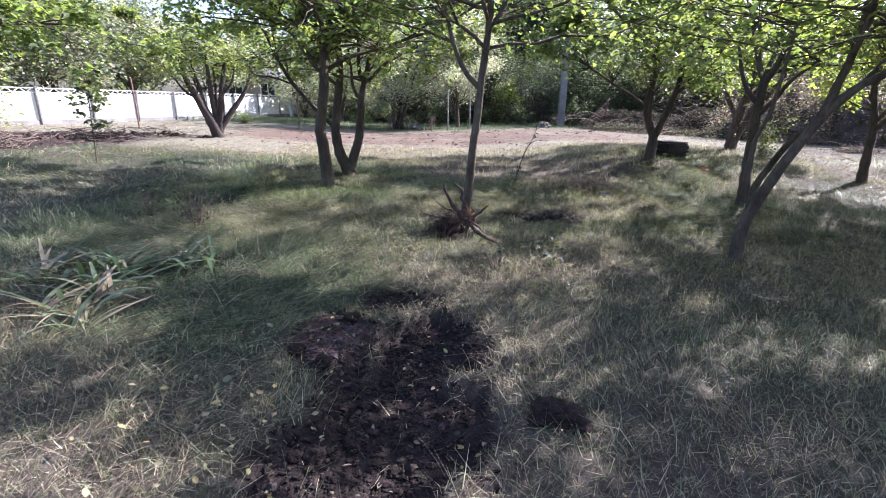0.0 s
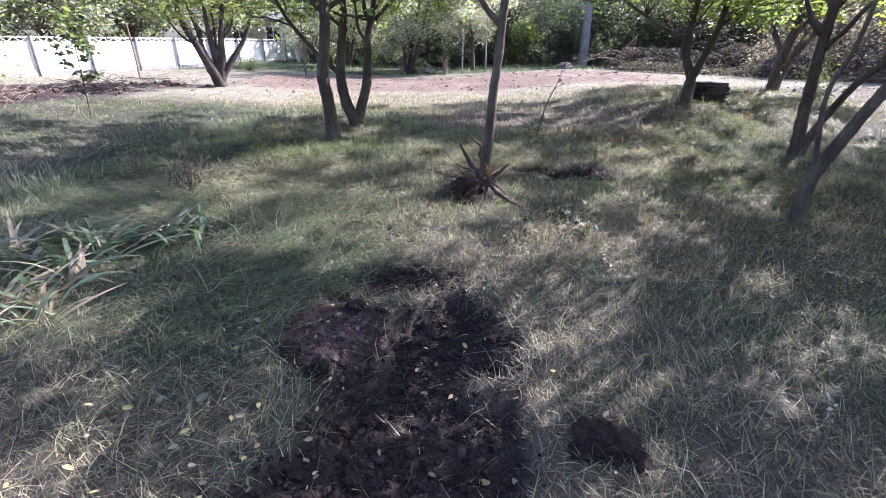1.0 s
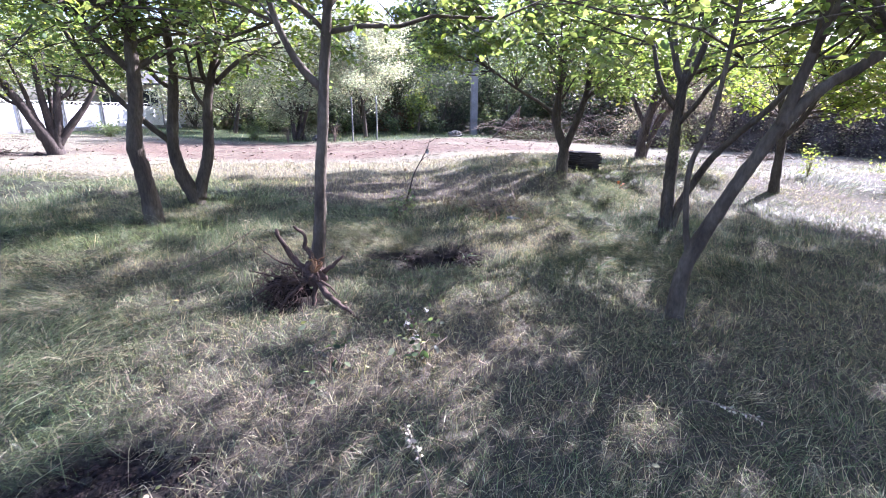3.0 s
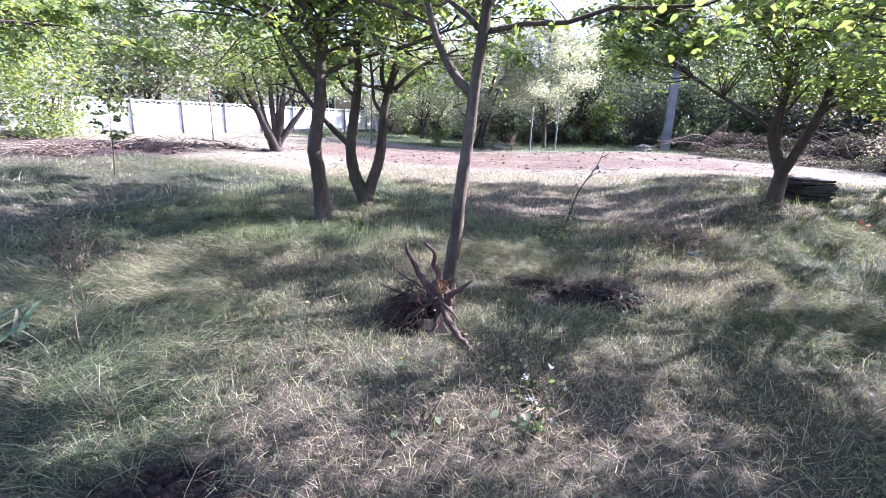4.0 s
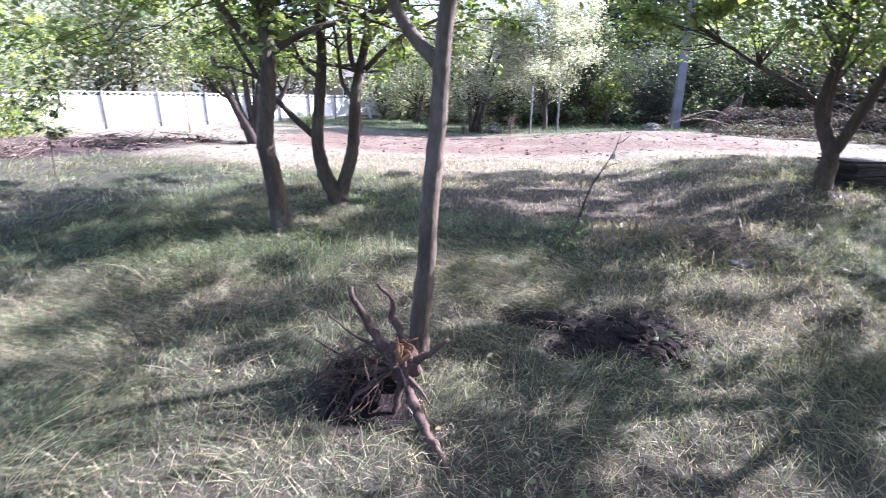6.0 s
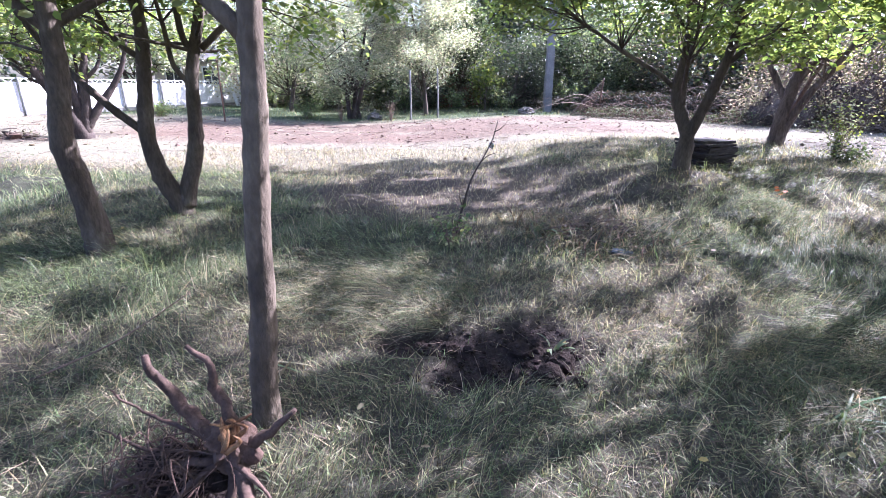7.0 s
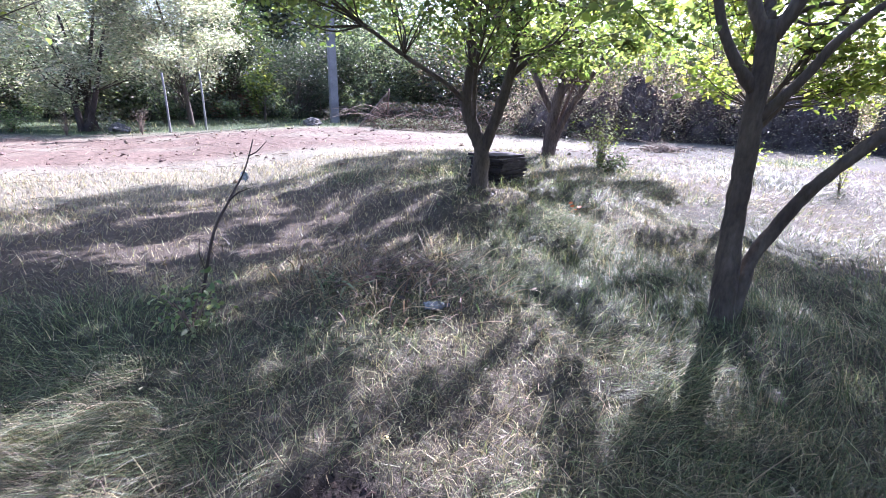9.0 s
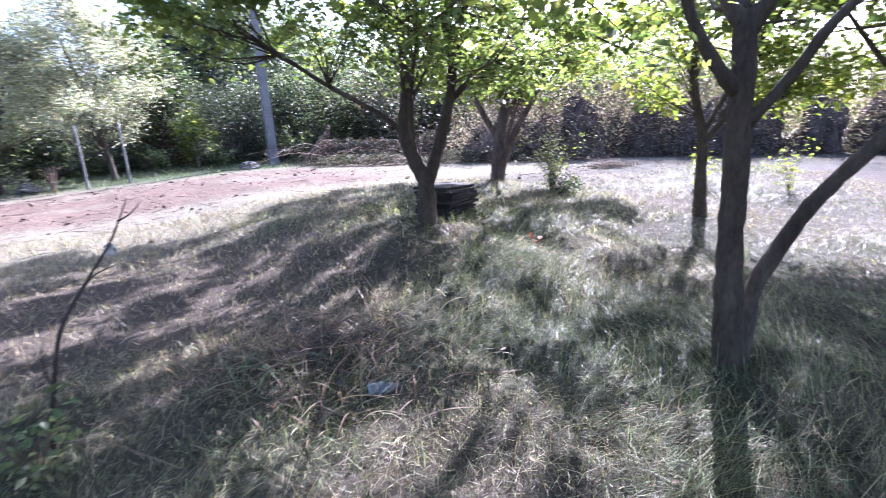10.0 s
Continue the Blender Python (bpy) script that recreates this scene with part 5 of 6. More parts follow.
def bottle():
    ob = thing("plastic_bottle", 2.67, 7.95, gz(2.67, 7.95) + 0.035, "crushed clear plastic bottle lying in dry weeds", "bottle", rz=-12)
    bm = bmesh.new()
    bmesh.ops.create_cone(bm, cap_ends=True, segments=20, radius1=0.055, radius2=0.055, depth=0.20, matrix=pose(0, 0, 0, 0, 90, 0))
    bmesh.ops.subdivide_edges(bm, edges=[e for e in bm.edges if abs(e.verts[0].co.x - e.verts[1].co.x) > 0.1], cuts=9)
    for v in bm.verts:
        s = v.co.x / 0.1
        k = 1 + 0.10 * math.sin(9 * s) + 0.25 * noise.noise(v.co * 14)
        if s > 0.6:
            k *= 1 - 0.65 * (s - 0.6) / 0.4
        v.co = Vector((v.co.x * 0.8, v.co.y * k * 1.0, v.co.z * k * 0.5))
    part("body", bm, M_BOTTLE, ob)
    bm = bmesh.new()
    bmesh.ops.create_cone(bm, cap_ends=True, segments=16, radius1=0.016, radius2=0.015, depth=0.03, matrix=pose(0.092, 0, -0.004, 0, 90, 0))
    part("neck", bm, M_BOTTLE, ob)


bottle()


def bare_sapling():
    x, y = 1.18, 8.28
    z = gz(x, y)
    ob = thing("bare_sapling", x, y, z, "thin bare leaning sapling", "sapling")
    rng = np.random.default_rng(403)
    g = Geo()
    tube(g, spline([(-0.01, 0, -0.05), (0.0, 0, 0.12), (0.05, -0.02, 0.36), (0.12, -0.02, 0.62), (0.22, 0.10, 0.78), (0.33, 0.32, 0.93), (0.39, 0.5, 1.05), (0.42, 0.62, 1.12)], 0.05), 0.012, 0.004, 7, 0.1, rng)
    part("stem", g, M_BARK_DARK, ob)
    for pts in ([(0.05, -0.02, 0.36), (0.02, 0.03, 0.46), (0.03, 0.06, 0.56)], [(0.22, 0.1, 0.78), (0.28, 0.06, 0.84), (0.36, 0.05, 0.87)], [(0.37, 0.45, 1.02), (0.43, 0.45, 1.05), (0.5, 0.46, 1.12)]):
        g = Geo()
        tube(g, spline(pts, 0.05), 0.006, 0.002, 5, 0.05, rng)
        part("twig", g, M_BARK_DARK, ob)
    rag = thing("plastic_rag", x + 0.33, y + 0.31, z + 0.92, "scrap of pale plastic caught on the sapling", "rag")
    bm = bmesh.new()
    bmesh.ops.create_grid(bm, x_segments=14, y_segments=10, size=0.5)
    for v in bm.verts:
        p = v.co.copy()
        v.co = Vector((p.x * 0.05 + 0.015 * noise.noise(p * 4), 0.025 * math.sin(7 * p.x + 5 * p.y) + 0.015 * noise.noise(p * 5), p.y * 0.06 - 0.02 + 0.015 * noise.noise(p * 3)))
    bmesh.ops.solidify(bm, geom=bm.faces[:], thickness=0.002)
    part("sheet", bm, M_RAG, rag)


bare_sapling()


def leafy_sapling():
    x, y = -6.97, 9.33
    ob = thing("leafy_sapling", x, y, gz(x, y), "young sapling with a loose crown of rounded leaves", "sapling")
    rng = np.random.default_rng(404)
    stem, crown = Geo(), Geo()
    z = gz(x, y)
    tube(stem, spline([(0, 0, -0.05), (0.02, 0.02, 0.4), (0.03, 0.03, 0.8), (0.04, 0.05, 1.3), (0.02, 0.04, 1.75)], 0.06), 0.014, 0.004, 6, 0.06, rng)
    at = []
    for _ in range(26):
        h = rng.uniform(0.62, 1.7)
        az, ln = rng.uniform(0, 6.28), rng.uniform(0.2, 0.5)
        a = np.array([0.03, 0.03, h])
        b = a + np.array([math.cos(az) * ln, math.sin(az) * ln, rng.uniform(-0.05, 0.2)])
        tube(stem, spline([a, (a + b) / 2 + np.array([0, 0, 0.04]), b], 0.08), 0.005, 0.002, 4, 0.0, rng)
        at.append(a + (b - a) * rng.uniform(0.3, 1.05, (20, 1)) + rng.normal(0, 0.03, (20, 3)))
    at = np.concatenate(at)
    leaves(crown, at, 0.09 * rng.uniform(0.6, 1.2, len(at)), tints_of(len(at), DARKGREEN + MIDGREEN, rng), rng, slim=1.3)
    part("stem", stem, M_BARK, ob)
    part("crown", crown, M_LEAF, ob)


leafy_sapling()


def small_bush(x, y, h, r, seed, label, colours, n=900, leaf=0.05, stems=16, name="shrub"):
    rng = np.random.default_rng(seed)
    ob = thing(name, x, y, gz(x, y), label, "shrub", "low shrubs")
    wood, crown, at = Geo(), Geo(), []
    for _ in range(stems):
        az, out = rng.uniform(0, 6.28), r * rng.uniform(0.2, 1.0)
        tip = np.array([math.cos(az) * out, math.sin(az) * out, h * rng.uniform(0.5, 1.0)])
        line = spline([(0, 0, -0.03), tip * np.array([0.35, 0.35, 0.6]) + rng.normal(0, 0.04, 3), tip], 0.1)
        tube(wood, line, 0.007, 0.002, 4, 0.0, rng)
        k = max(1, n // stems)
        i = rng.integers(len(line) // 4, len(line), k)
        at.append(line[i] + rng.normal(0, 0.07, (k, 3)))
    at = np.concatenate(at)
    leaves(crown, at, leaf * rng.uniform(0.6, 1.3, len(at)), tints_of(len(at), colours, rng), rng)
    tagged(part("stemwork", wood, M_TWIG, ob), kind="stuff")
    part("foliage", crown, M_LEAF, ob)


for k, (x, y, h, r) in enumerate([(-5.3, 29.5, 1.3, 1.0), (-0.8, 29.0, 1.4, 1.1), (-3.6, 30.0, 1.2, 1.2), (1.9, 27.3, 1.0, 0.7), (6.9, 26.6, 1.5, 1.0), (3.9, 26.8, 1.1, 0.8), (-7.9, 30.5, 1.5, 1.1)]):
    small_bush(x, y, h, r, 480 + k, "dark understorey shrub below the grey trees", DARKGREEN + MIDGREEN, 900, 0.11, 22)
small_bush(7.6, 11.8, 1.05, 0.6, 411, "loose shrub with small yellow-green leaves", YELLOWGREEN + GREYGREEN, 700, 0.05, 26)
small_bush(7.4, 11.3, 0.35, 0.6, 412, "low dark green shrub in the grass", DARKGREEN, 700, 0.05, 18)
small_bush(9.9, 10.5, 0.8, 0.4, 413, "leafy weed at the edge of the sunlit grass", YELLOWGREEN, 150, 0.06, 8)
small_bush(11.0, 9.6, 0.9, 0.4, 414, "leafy weed at the edge of the sunlit grass", YELLOWGREEN, 150, 0.06, 8)
small_bush(-2.9, 23.2, 0.9, 0.3, 415, "clump of upright dry shoots", BROWN, 60, 0.05, 30)
small_bush(-0.9, 23.0, 0.9, 0.4, 416, "clump of upright dry shoots", BROWN, 60, 0.05, 30)
small_bush(1.12, 8.2, 0.34, 0.24, 417, "low green weed at the foot of a sapling", MIDGREEN, 180, 0.045, 10)
small_bush(0.98, 4.62, 0.2, 0.16, 418, "small grey-green weed in the grass", DARKGREEN + MIDGREEN, 60, 0.03, 8)
small_bush(1.02, 4.2, 0.16, 0.18, 431, "low broad-leaved green weed in the grass", DARKGREEN + MIDGREEN, 50, 0.05, 9)
small_bush(0.47, 4.08, 0.2, 0.16, 432, "low grey-green weed in the grass", DARKGREEN + MIDGREEN, 50, 0.042, 9)
small_bush(-2.7, 5.0, 0.62, 0.4, 433, "dark twiggy weed with few leaves", BROWN + DARKGREEN, 220, 0.035, 18)
small_bush(-3.6, 5.6, 0.4, 0.3, 434, "dark twiggy weed with few leaves", BROWN + MIDGREEN, 120, 0.035, 12)
small_bush(-4.6, 24.5, 0.7, 0.9, 419, "low green garden shrub", MIDGREEN, 900, 0.07, 20)
small_bush(-9.6, 22.5, 0.6, 1.0, 420, "low green garden shrub", MIDGREEN, 900, 0.07, 20)
clod(-1.75, 24.6, 0.3, 71.0, 0.6, M_STONE, "boulder", "rounded grey field stone", "stone")
clod(4.6, 24.2, 0.35, 72.0, 0.5, M_STONE, "boulder", "rounded grey field stone", "stone")


def brush_pile(x, y, rx, ry, h, n, seed, label, turn=0.0, stout=1.0, long=1.0, leafage=6):
    rng = np.random.default_rng(seed)
    ob = thing("brush_pile", x, y, gz(x, y), label, "brush pile", rz=turn)
    g = Geo()
    for _ in range(n):
        c = np.array([rng.normal(0, rx * 0.4), rng.normal(0, ry * 0.4), 0.0])
        c[2] = h * rng.random() * max(0.1, 1 - (c[0] / rx) ** 2 - (c[1] / ry) ** 2) + 0.02
        az, ln = rng.uniform(0, 6.28), long * rng.uniform(0.3, 1.1)
        d = np.array([math.cos(az), math.sin(az), rng.normal(0.1, 0.3)]) * ln / 2
        pts = [c - d, c + rng.normal(0, 0.06, 3), c + d]
        for p in pts:
            p[2] = max(p[2], 0.01)
        tube(g, spline(pts, 0.15), stout * rng.uniform(0.004, 0.014), 0.002 * stout, 4, 0.0, rng)
    tagged(part("brushwood", g, M_TWIG, ob), kind="stuff")
    f = Geo()
    k = n * leafage
    at = np.stack([rng.normal(0, rx * 0.45, k), rng.normal(0, ry * 0.45, k), np.abs(rng.normal(0, h * 0.35, k)) + 0.02], 1)
    leaves(f, at, 0.05 * rng.uniform(0.5, 1.4, k), tints_of(k, BROWN, rng), rng)
    tagged(part("dead_foliage", f, M_LEAF_DRY, ob), kind="stuff")


brush_pile(8.6, 20.9, 1.9, 0.8, 0.36, 110, 421, "heap of cut dry branches at the thicket's foot", -25, 0.8, 0.6)
brush_pile(-9.9, 13.4, 3.0, 1.1, 0.22, 170, 422, "scattered dry branches on turned soil", 52)
brush_pile(-10.9, 11.2, 1.2, 0.7, 0.3, 130, 423, "dark heap of dry branches on turned soil")
brush_pile(13.5, 17.4, 1.8, 0.8, 0.5, 140, 424, "cut branches before the vine thicket")
brush_pile(12.0, 14.2, 0.8, 0.4, 0.15, 70, 425, "small heap of cut grass and twigs")


def strap_plant(x, y, n, ln, seed, label, green=0.7, width=0.022, spread=1.0, dry=((0.33, 0.285, 0.19), (0.25, 0.215, 0.15)), rise=(0.35, 1.1), scatter=0.07, name="strap_leaved_plant"):
    """A tuft of long strap-shaped leaves."""
    rng = np.random.default_rng(seed)
    ob = thing(name, x, y, gz(x, y), label, "plant")
    for k in range(n):
        g = Geo()
        az = rng.uniform(0, 6.28)
        d = np.array([math.cos(az), math.sin(az)])
        e0, e1 = rng.uniform(*rise), rng.uniform(-0.9, 0.3)
        p = np.array([*(rng.normal(0, scatter, 2)), -0.01])
        rows, segs, length = [], 7, ln * rng.uniform(0.5, 1.15)
        side = np.array([-d[1], d[0], 0.2])
        for i in range(segs + 1):
            s = i / segs
            w = width * rng.uniform(0.85, 1.0) * (1 - s ** 2.5) + 0.001
            rows += [p - side * w / 2, p + np.array([0, 0, -0.12 * w]), p + side * w / 2]
            e = e0 + (e1 - e0) * s
            p = p + np.array([*(d * math.cos(e) * spread), math.sin(e)]) * length / segs
            p[2] = max(p[2], 0.012)
        f = [(3 * i + j, 3 * i + j + 1, 3 * i + j + 4, 3 * i + j + 3) for i in range(segs) for j in (0, 1)]
        c = tints_of(1, [(0.13, 0.18, 0.10), (0.19, 0.235, 0.15), (0.10, 0.14, 0.08)] if rng.random() < green else dry, rng)
        g.add(np.array(rows), f, c)
        part("leaf", g, M_GRASS, ob)


for k, (x, y, n, ln, g) in enumerate([(-2.70, 3.68, 30, 0.55, 0.92), (-2.95, 3.82, 26, 0.55, 0.88), (-2.32, 3.9, 24, 0.5, 0.9), (-2.85, 3.36, 24, 0.55, 0.85), (-2.5, 3.2, 20, 0.5, 0.62), (-3.2, 3.5, 22, 0.5, 0.75), (-2.1, 4.05, 16, 0.5, 0.85), (-2.65, 3.0, 20, 0.5, 0.45), (-2.35, 2.75, 16, 0.45, 0.4)]):
    strap_plant(x, y, int(n * 0.8), ln, 431 + k, "clump of green iris leaves fallen over" if g > 0.6 else "clump of pale withered iris leaves flattened on the grass", g, 0.036)
strap_plant(0.24, 6.06, 9, 0.26, 445, "pale strap-leaved sprout in dry grass", 0.4, 0.018)
strap_plant(1.72, 6.42, 5, 0.15, 446, "broad green dock leaves beside the dug hole", 0.9, 0.024, rise=(0.5, 1.2), scatter=0.03, name="dock_plant")
strap_plant(2.9, 5.75, 16, 0.4, 449, "tuft of fresh green strap leaves", 1.0, 0.012)
RUSSET = ((0.20, 0.135, 0.10), (0.29, 0.21, 0.15), (0.14, 0.095, 0.075), (0.36, 0.28, 0.20))
for k, (x, y, n, ln, g, label) in enumerate([
        (2.35, 8.75, 70, 0.46, 0.03, "withered reddish weed with tangled stems"), (1.95, 8.9, 46, 0.42, 0.25, "withered weed with a few green leaves"),
        (2.7, 8.5, 64, 0.42, 0.0, "withered brown weed in a low tangled heap"), (2.15, 8.4, 46, 0.40, 0.02, "withered brown weed pressed to the ground"),
        (2.95, 8.85, 44, 0.40, 0.0, "bleached brown weed leaning over"), (2.35, 8.05, 44, 0.38, 0.0, "withered brown weed pressed to the ground"),
        (3.0, 7.9, 36, 0.36, 0.1, "bleached brown weed leaning over")]):
    strap_plant(x, y, n, ln, 447 + k, label, g, 0.009, 0.9, RUSSET, (0.2, 1.35), 0.2)
brush_pile(2.5, 8.5, 0.55, 0.42, 0.2, 75, 460, "low tangle of dead brown weed stems beside a bottle", 20, 0.4, 0.55, 1)
strap_plant(2.2, 8.62, 12, 0.36, 459, "broad green leaves among withered weeds", 1.0, 0.03, 1.0, rise=(0.3, 0.9), scatter=0.05)


def dry_stalk(x, y, pts, seed, label, r=0.004):
    rng = np.random.default_rng(seed)
    ob = thing("dry_stalk", x, y, gz(x, y), label, "plant stalk", "dry stalks")
    g = Geo()
    tube(g, spline(pts, 0.05), r, r * 0.5, 5, 0.05, rng)
    part("stem", g, M_TWIG, ob)
    h = Geo()
    end = np.array(pts[-1], float)
    back = np.array(pts[-2], float)
    k = 26
    at = back + (end - back) * rng.uniform(0.2, 1.05, (k, 1)) + rng.normal(0, 0.008, (k, 3))
    leaves(h, at, 0.02 * rng.uniform(0.6, 1.3, k), tints_of(k, [(0.42, 0.38, 0.28), (0.5, 0.46, 0.36)], rng), rng)
    tagged(part("seed_head", h, M_LEAF_DRY, ob), kind="stuff")


dry_stalk(-2.55, 3.3, [(0, 0, 0), (0.25, 0.2, 0.12), (0.55, 0.42, 0.3)], 441, "pale dry seed stalk leaning over the grass")
dry_stalk(-1.72, 4.2, [(0, 0, 0), (-0.02, 0.02, 0.25), (-0.06, 0.05, 0.52)], 442, "upright dry seed stalk in the grass")
dry_stalk(-2.9, 5.6, [(0, 0, 0), (0.02, 0.0, 0.3), (-0.02, 0.05, 0.6)], 443, "upright dry seed stalk in the grass")
dry_stalk(0.95, 3.05, [(0, 0, 0), (-0.05, 0.02, 0.2), (-0.12, 0.05, 0.38)], 444, "thin dry stalk in the grass")
dry_stalk(1.35, 1.95, [(0, 0, 0), (0.03, 0.02, 0.15), (0.02, 0.06, 0.3)], 445, "thin dry stalk in the grass")
dry_stalk(-0.8, 6.1, [(-0.25, -0.15, 0.03), (0.05, 0.1, 0.12), (0.35, 0.35, 0.3)], 446, "pale broken twig lying in the grass", 0.007)
dry_stalk(2.3, 3.6, [(0, 0, 0), (0.05, -0.1, 0.1), (0.2, -0.35, 0.14)], 447, "thin dry stalk lying over")


def white_flower(x, y, h, seed):
    rng = np.random.default_rng(seed)
    ob = thing("white_flower", x, y, gz(x, y), "small white flower head on a thin stem", "flower", "white flowers")
    g = Geo()
    tube(g, spline([(0, 0, 0), (0.02, 0, h * 0.5), (0.01, 0.01, h)], 0.05), 0.003, 0.002, 5, 0.0, rng)
    part("stem", g, M_TWIG, ob)
    p = Geo()
    at = np.array([0.01, 0.01, h]) + rng.normal(0, 0.008, (22, 3))
    leaves(p, at, 0.014, np.full((22, 3), 0.6), rng, -0.3, 0.5)
    part("petals", p, M_LEAF_DRY, ob)


for k, (x, y, h) in enumerate([(1.06, 4.5, 0.2), (0.97, 4.3, 0.1), (0.93, 4.52, 0.1)]):
    white_flower(x, y, h, 450 + k)


def fallen_leaves():
    rng = np.random.default_rng(461)
    g = Geo()
    x = np.concatenate([rng.uniform(-3, 5, 300), rng.normal(-0.25, 0.45, 140), rng.normal(-0.9, 0.5, 40)])
    y = np.concatenate([rng.uniform(0.8, 10, 300), rng.normal(2.2, 0.7, 140), rng.normal(1.7, 0.5, 40)])
    on_soil = pit_mask(x, y)
    at = np.stack([x, y, ground_z(x, y) + 0.012 + (0.03 + 0.05 * rng.random(len(x))) * (1 - on_soil)], 1)
    leaves(g, at, rng.uniform(0.018, 0.046, len(x)), tints_of(len(x), [(0.32, 0.28, 0.17), (0.36, 0.31, 0.13), (0.24, 0.21, 0.14), (0.28, 0.26, 0.15)], rng), rng, 0.0, 0.9, 0.9)
    tagged(new("fallen_leaves", g.mesh("fallen_leaves", M_LEAF_DRY)), "scattered pale yellow fallen leaves", "fallen leaves", kind="stuff")


fallen_leaves()


def big_dead_leaves(x, y, n, spread, size, colours, seed, name, label):
    rng = np.random.default_rng(seed)
    g = Geo()
    at = np.stack([rng.normal(0, spread, n), rng.normal(0, spread, n), np.abs(rng.normal(0.05, 0.03, n))], 1)
    leaves(g, at, size * rng.uniform(0.7, 1.2, n), tints_of(n, colours, rng), rng, -0.1, 0.9, 1.1)
    ob = new(name, g.mesh(name, M_LEAF_DRY))
    ob.matrix_world = pose(x, y, gz(x, y) + 0.05)
    tagged(ob, label, "dead leaves")


big_dead_leaves(4.95, 9.25, 6, 0.07, 0.07, [(0.42, 0.15, 0.06), (0.30, 0.10, 0.05)], 471, "rust_coloured_leaves", "curled rust-orange leaves on sunlit grass")
big_dead_leaves(-1.10, 2.03, 7, 0.07, 0.05, [(0.04, 0.055, 0.035), (0.06, 0.075, 0.05)], 472, "wilted_leaves", "dark wilted broad leaves on the grass")


def crumbs(name, x, y, r, colours, dim, seed, label):
    """Many small angular lumps of earth lying on the ground."""
    rng = np.random.default_rng(seed)
    ico = bmesh.new()
    bmesh.ops.create_icosphere(ico, subdivisions=1, radius=1.0)
    ball = np.array([v.co[:] for v in ico.verts])
    tri = np.array([[v.index for v in f.verts] for f in ico.faces])
    ico.free()
    n, m = len(x), len(ball)
    v = ball[None] * r[:, None, None] * (1 + 0.28 * rng.normal(size=(n, m, 1))) * (1 + 0.25 * rng.normal(size=(n, 1, 3))) * np.array([1.15, 1.15, 0.8])
    v = v + np.stack([x, y, ground_z(x, y) + 0.25 * r], 1)[:, None]
    g = Geo()
    g.add(v.reshape(-1, 3), (np.arange(n)[:, None, None] * m + tri[None]).reshape(-1, 3), np.repeat(tints_of(n, colours, rng) * dim[:, None], m, 0))
    tagged(new(name, g.mesh(name, M_GROUND, False)), label, "soil", kind="stuff")


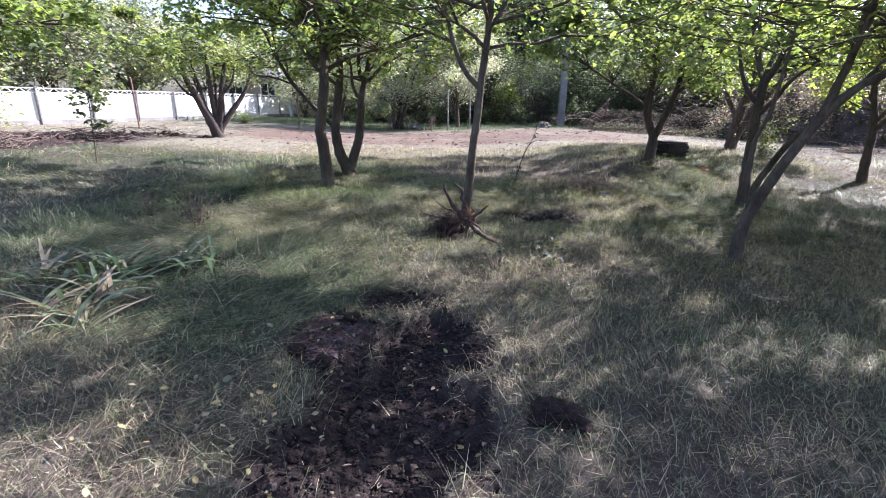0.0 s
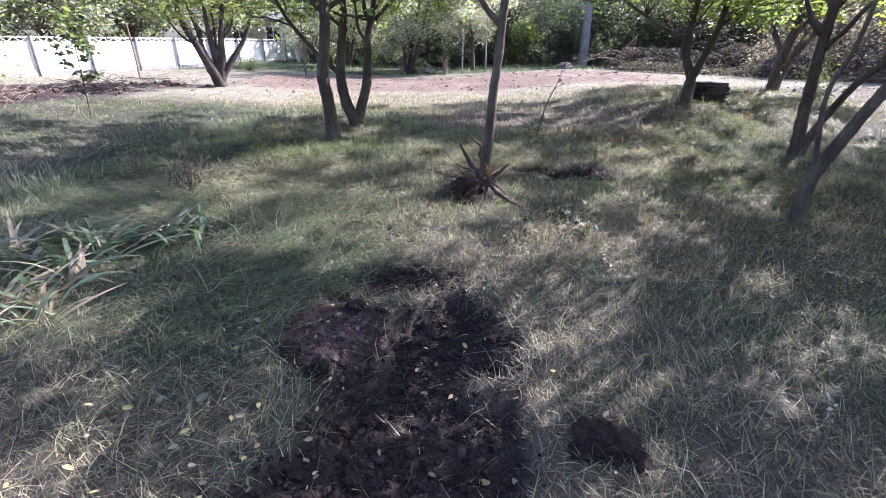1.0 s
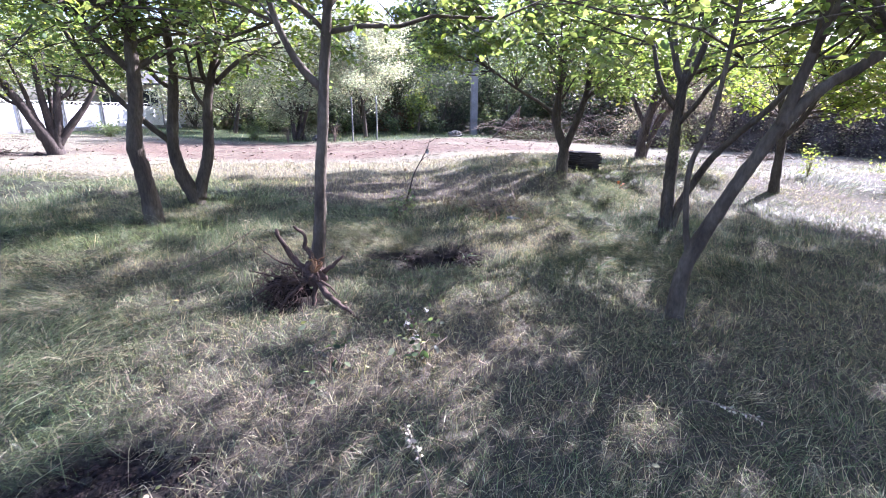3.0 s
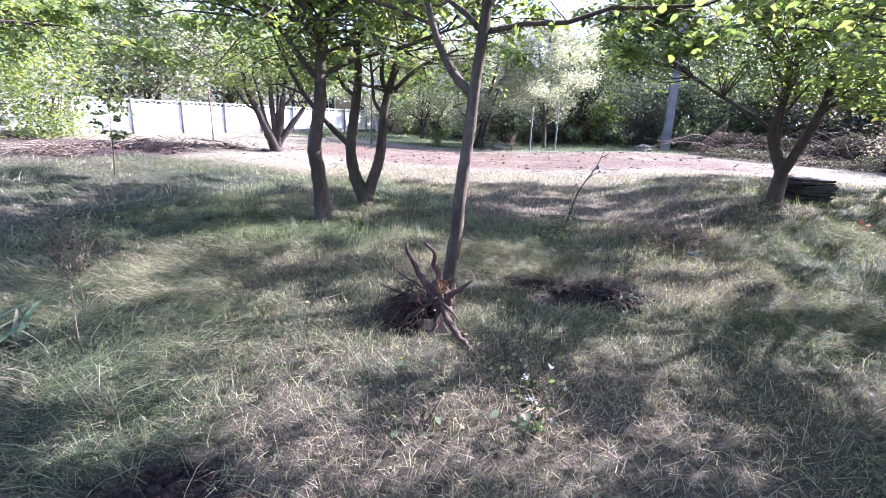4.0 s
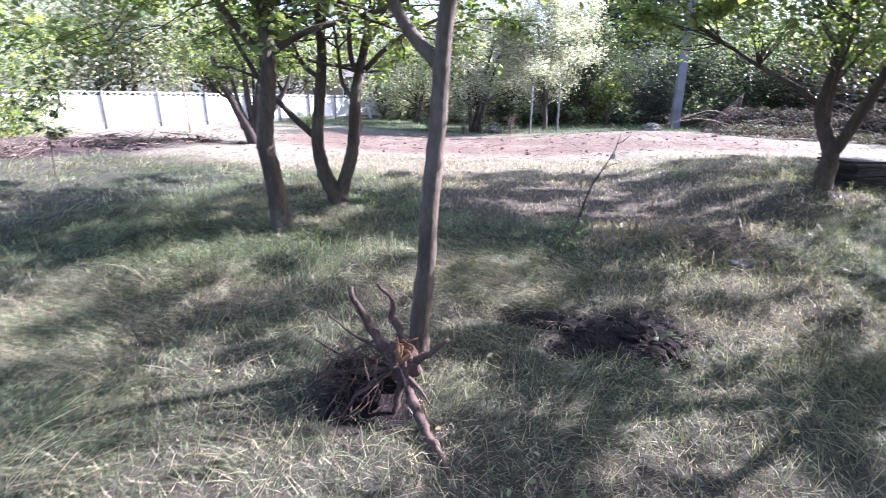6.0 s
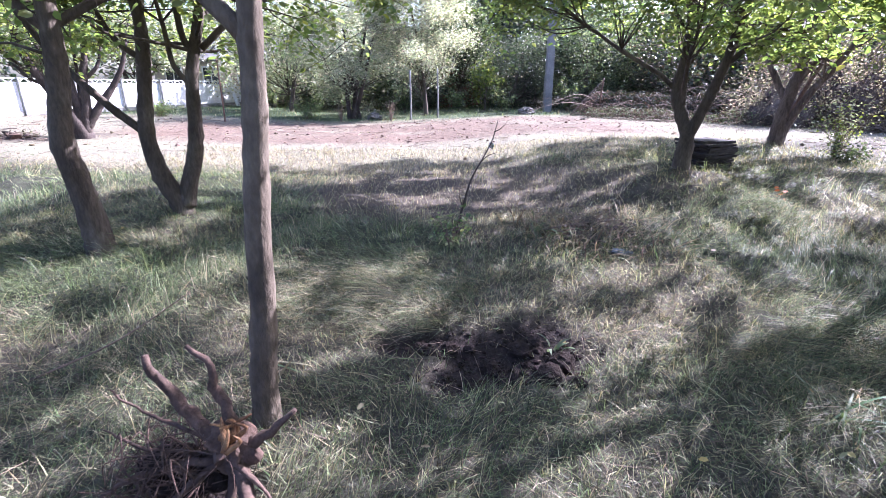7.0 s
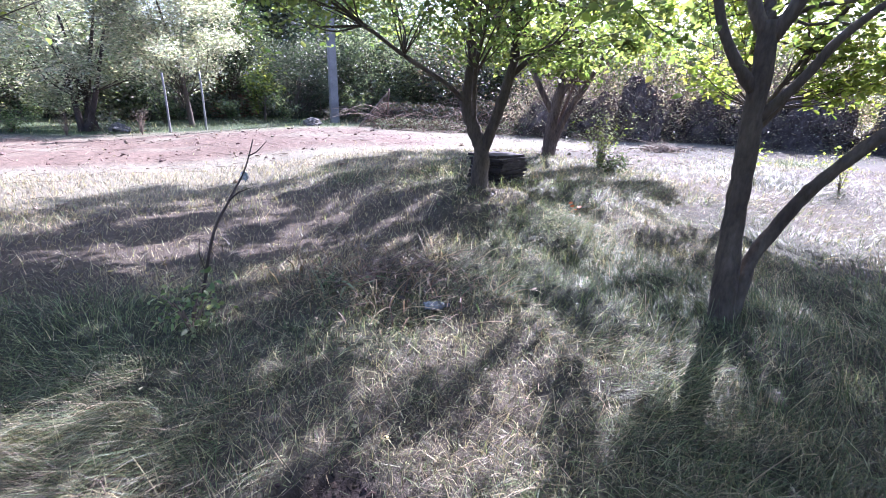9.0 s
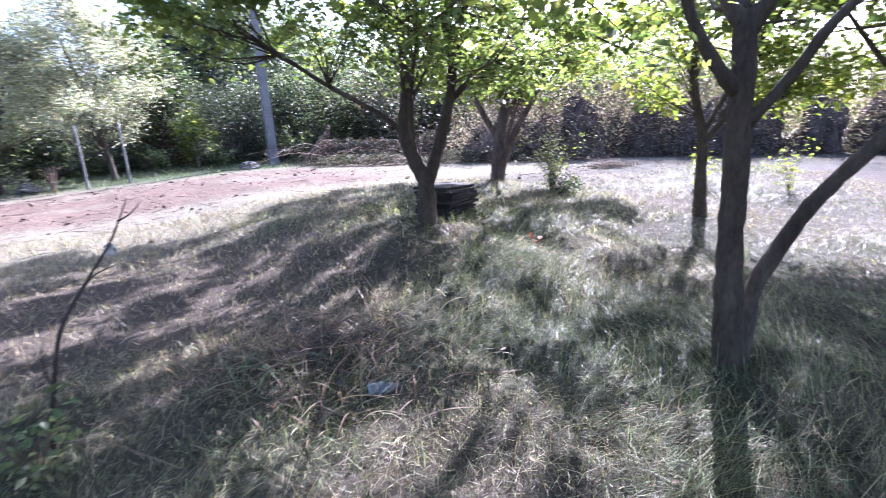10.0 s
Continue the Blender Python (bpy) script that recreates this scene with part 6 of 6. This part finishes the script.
def loose_earth():
    """Small lumps of earth and twigs over the bare ground."""
    rng = np.random.default_rng(491)
    bits = Geo()
    n = 2400
    x, y = rng.uniform(-16, 9, n), rng.uniform(12.0, 23.2, n)
    keep = rng.random(n) < 0.15 + 0.85 * np.maximum(red_mask(x, y) * fbm(x * 0.6, y * 2.6, 43, 5) * 1.6, left_soil_mask(x, y))
    x, y = x[keep], y[keep]
    crumbs("earth_lumps", x, y, (rng.gamma(1.8, 0.007, len(x)) + 0.004) * (1 + 1.8 * left_soil_mask(x, y)), [(0.19, 0.135, 0.108), (0.15, 0.10, 0.083), (0.23, 0.175, 0.14)], 1 - 0.5 * left_soil_mask(x, y), 492, "small reddish lumps of turned earth")
    n = 16000
    x, y = np.concatenate([rng.normal(-0.3, 0.42, n), rng.normal(1.35, 0.45, 2600)]), np.concatenate([rng.uniform(0.9, 3.7, n), rng.normal(6.27, 0.32, 2600)])
    m = np.maximum(pit_mask(x, y), hole_mask(x, y))
    keep = rng.random(len(x)) < 0.9 * m ** 0.5
    x, y = x[keep], y[keep]
    red = blob(x, y, -0.68, 2.72, 0.28, 0.36, 0, 0.5, 8, 4)
    crumbs("soil_crumbs", x, y, rng.gamma(1.3, 0.0032, len(x)) + 0.002, [(0.03, 0.023, 0.021), (0.048, 0.036, 0.032), (0.022, 0.017, 0.016)], 1 + 1.6 * red, 493, "crumbled dark earth in the dug bed")
    n = 900
    x, y = rng.uniform(-15, 14, n), rng.uniform(11.5, 23.4, n)
    z = ground_z(x, y)
    for i in range(n):
        az, ln = rng.uniform(0, 6.28), rng.uniform(0.12, 0.6)
        d = np.array([math.cos(az), math.sin(az), rng.normal(0, 0.12)]) * ln / 2
        p = np.array([x[i], y[i], z[i] + 0.02 + 0.04 * rng.random()])
        tube(bits, np.array([p - d, p + rng.normal(0, 0.02, 3), p + d]), 0.006, 0.003, 3, 0.0, rng)
    tagged(new("strewn_twigs", bits.mesh("strewn_twigs", M_TWIG)), "cut twigs strewn over bare earth", "twigs", kind="stuff")


loose_earth()


def ground_litter():
    """Fine twigs and crossing straws over thatch and dug soil."""
    rng = np.random.default_rng(481)
    g = Geo()
    n = 2200
    x, y = rng.uniform(-3.5, 5, n), np.where(rng.random(n) < 0.4, rng.uniform(0.9, 4.0, n), rng.uniform(0.9, 9.5, n))
    on_grass = rng.random(n) > 0.75 * pit_mask(x, y)
    x, y = x[on_grass], y[on_grass]
    zs = ground_z(x, y)
    for i in range(len(x)):
        az, ln = rng.uniform(0, 6.28), rng.uniform(0.06, 0.28)
        z = 0.01 + 0.07 * rng.random()
        a = np.array([x[i], y[i], 0.0])
        d = np.array([math.cos(az), math.sin(az), rng.normal(0, 0.12)]) * ln / 2
        pts = np.array([a - d, a + rng.normal(0, 0.012, 3), a + d])
        pts[:, 2] += zs[i] + z
        tube(g, pts, 0.0015, 0.0009, 3, 0.0, rng)
    tagged(new("straw_litter", g.mesh("straw_litter", M_TWIG)), "fine dry twigs and straws strewn over the ground", "straw", kind="stuff")


ground_litter()
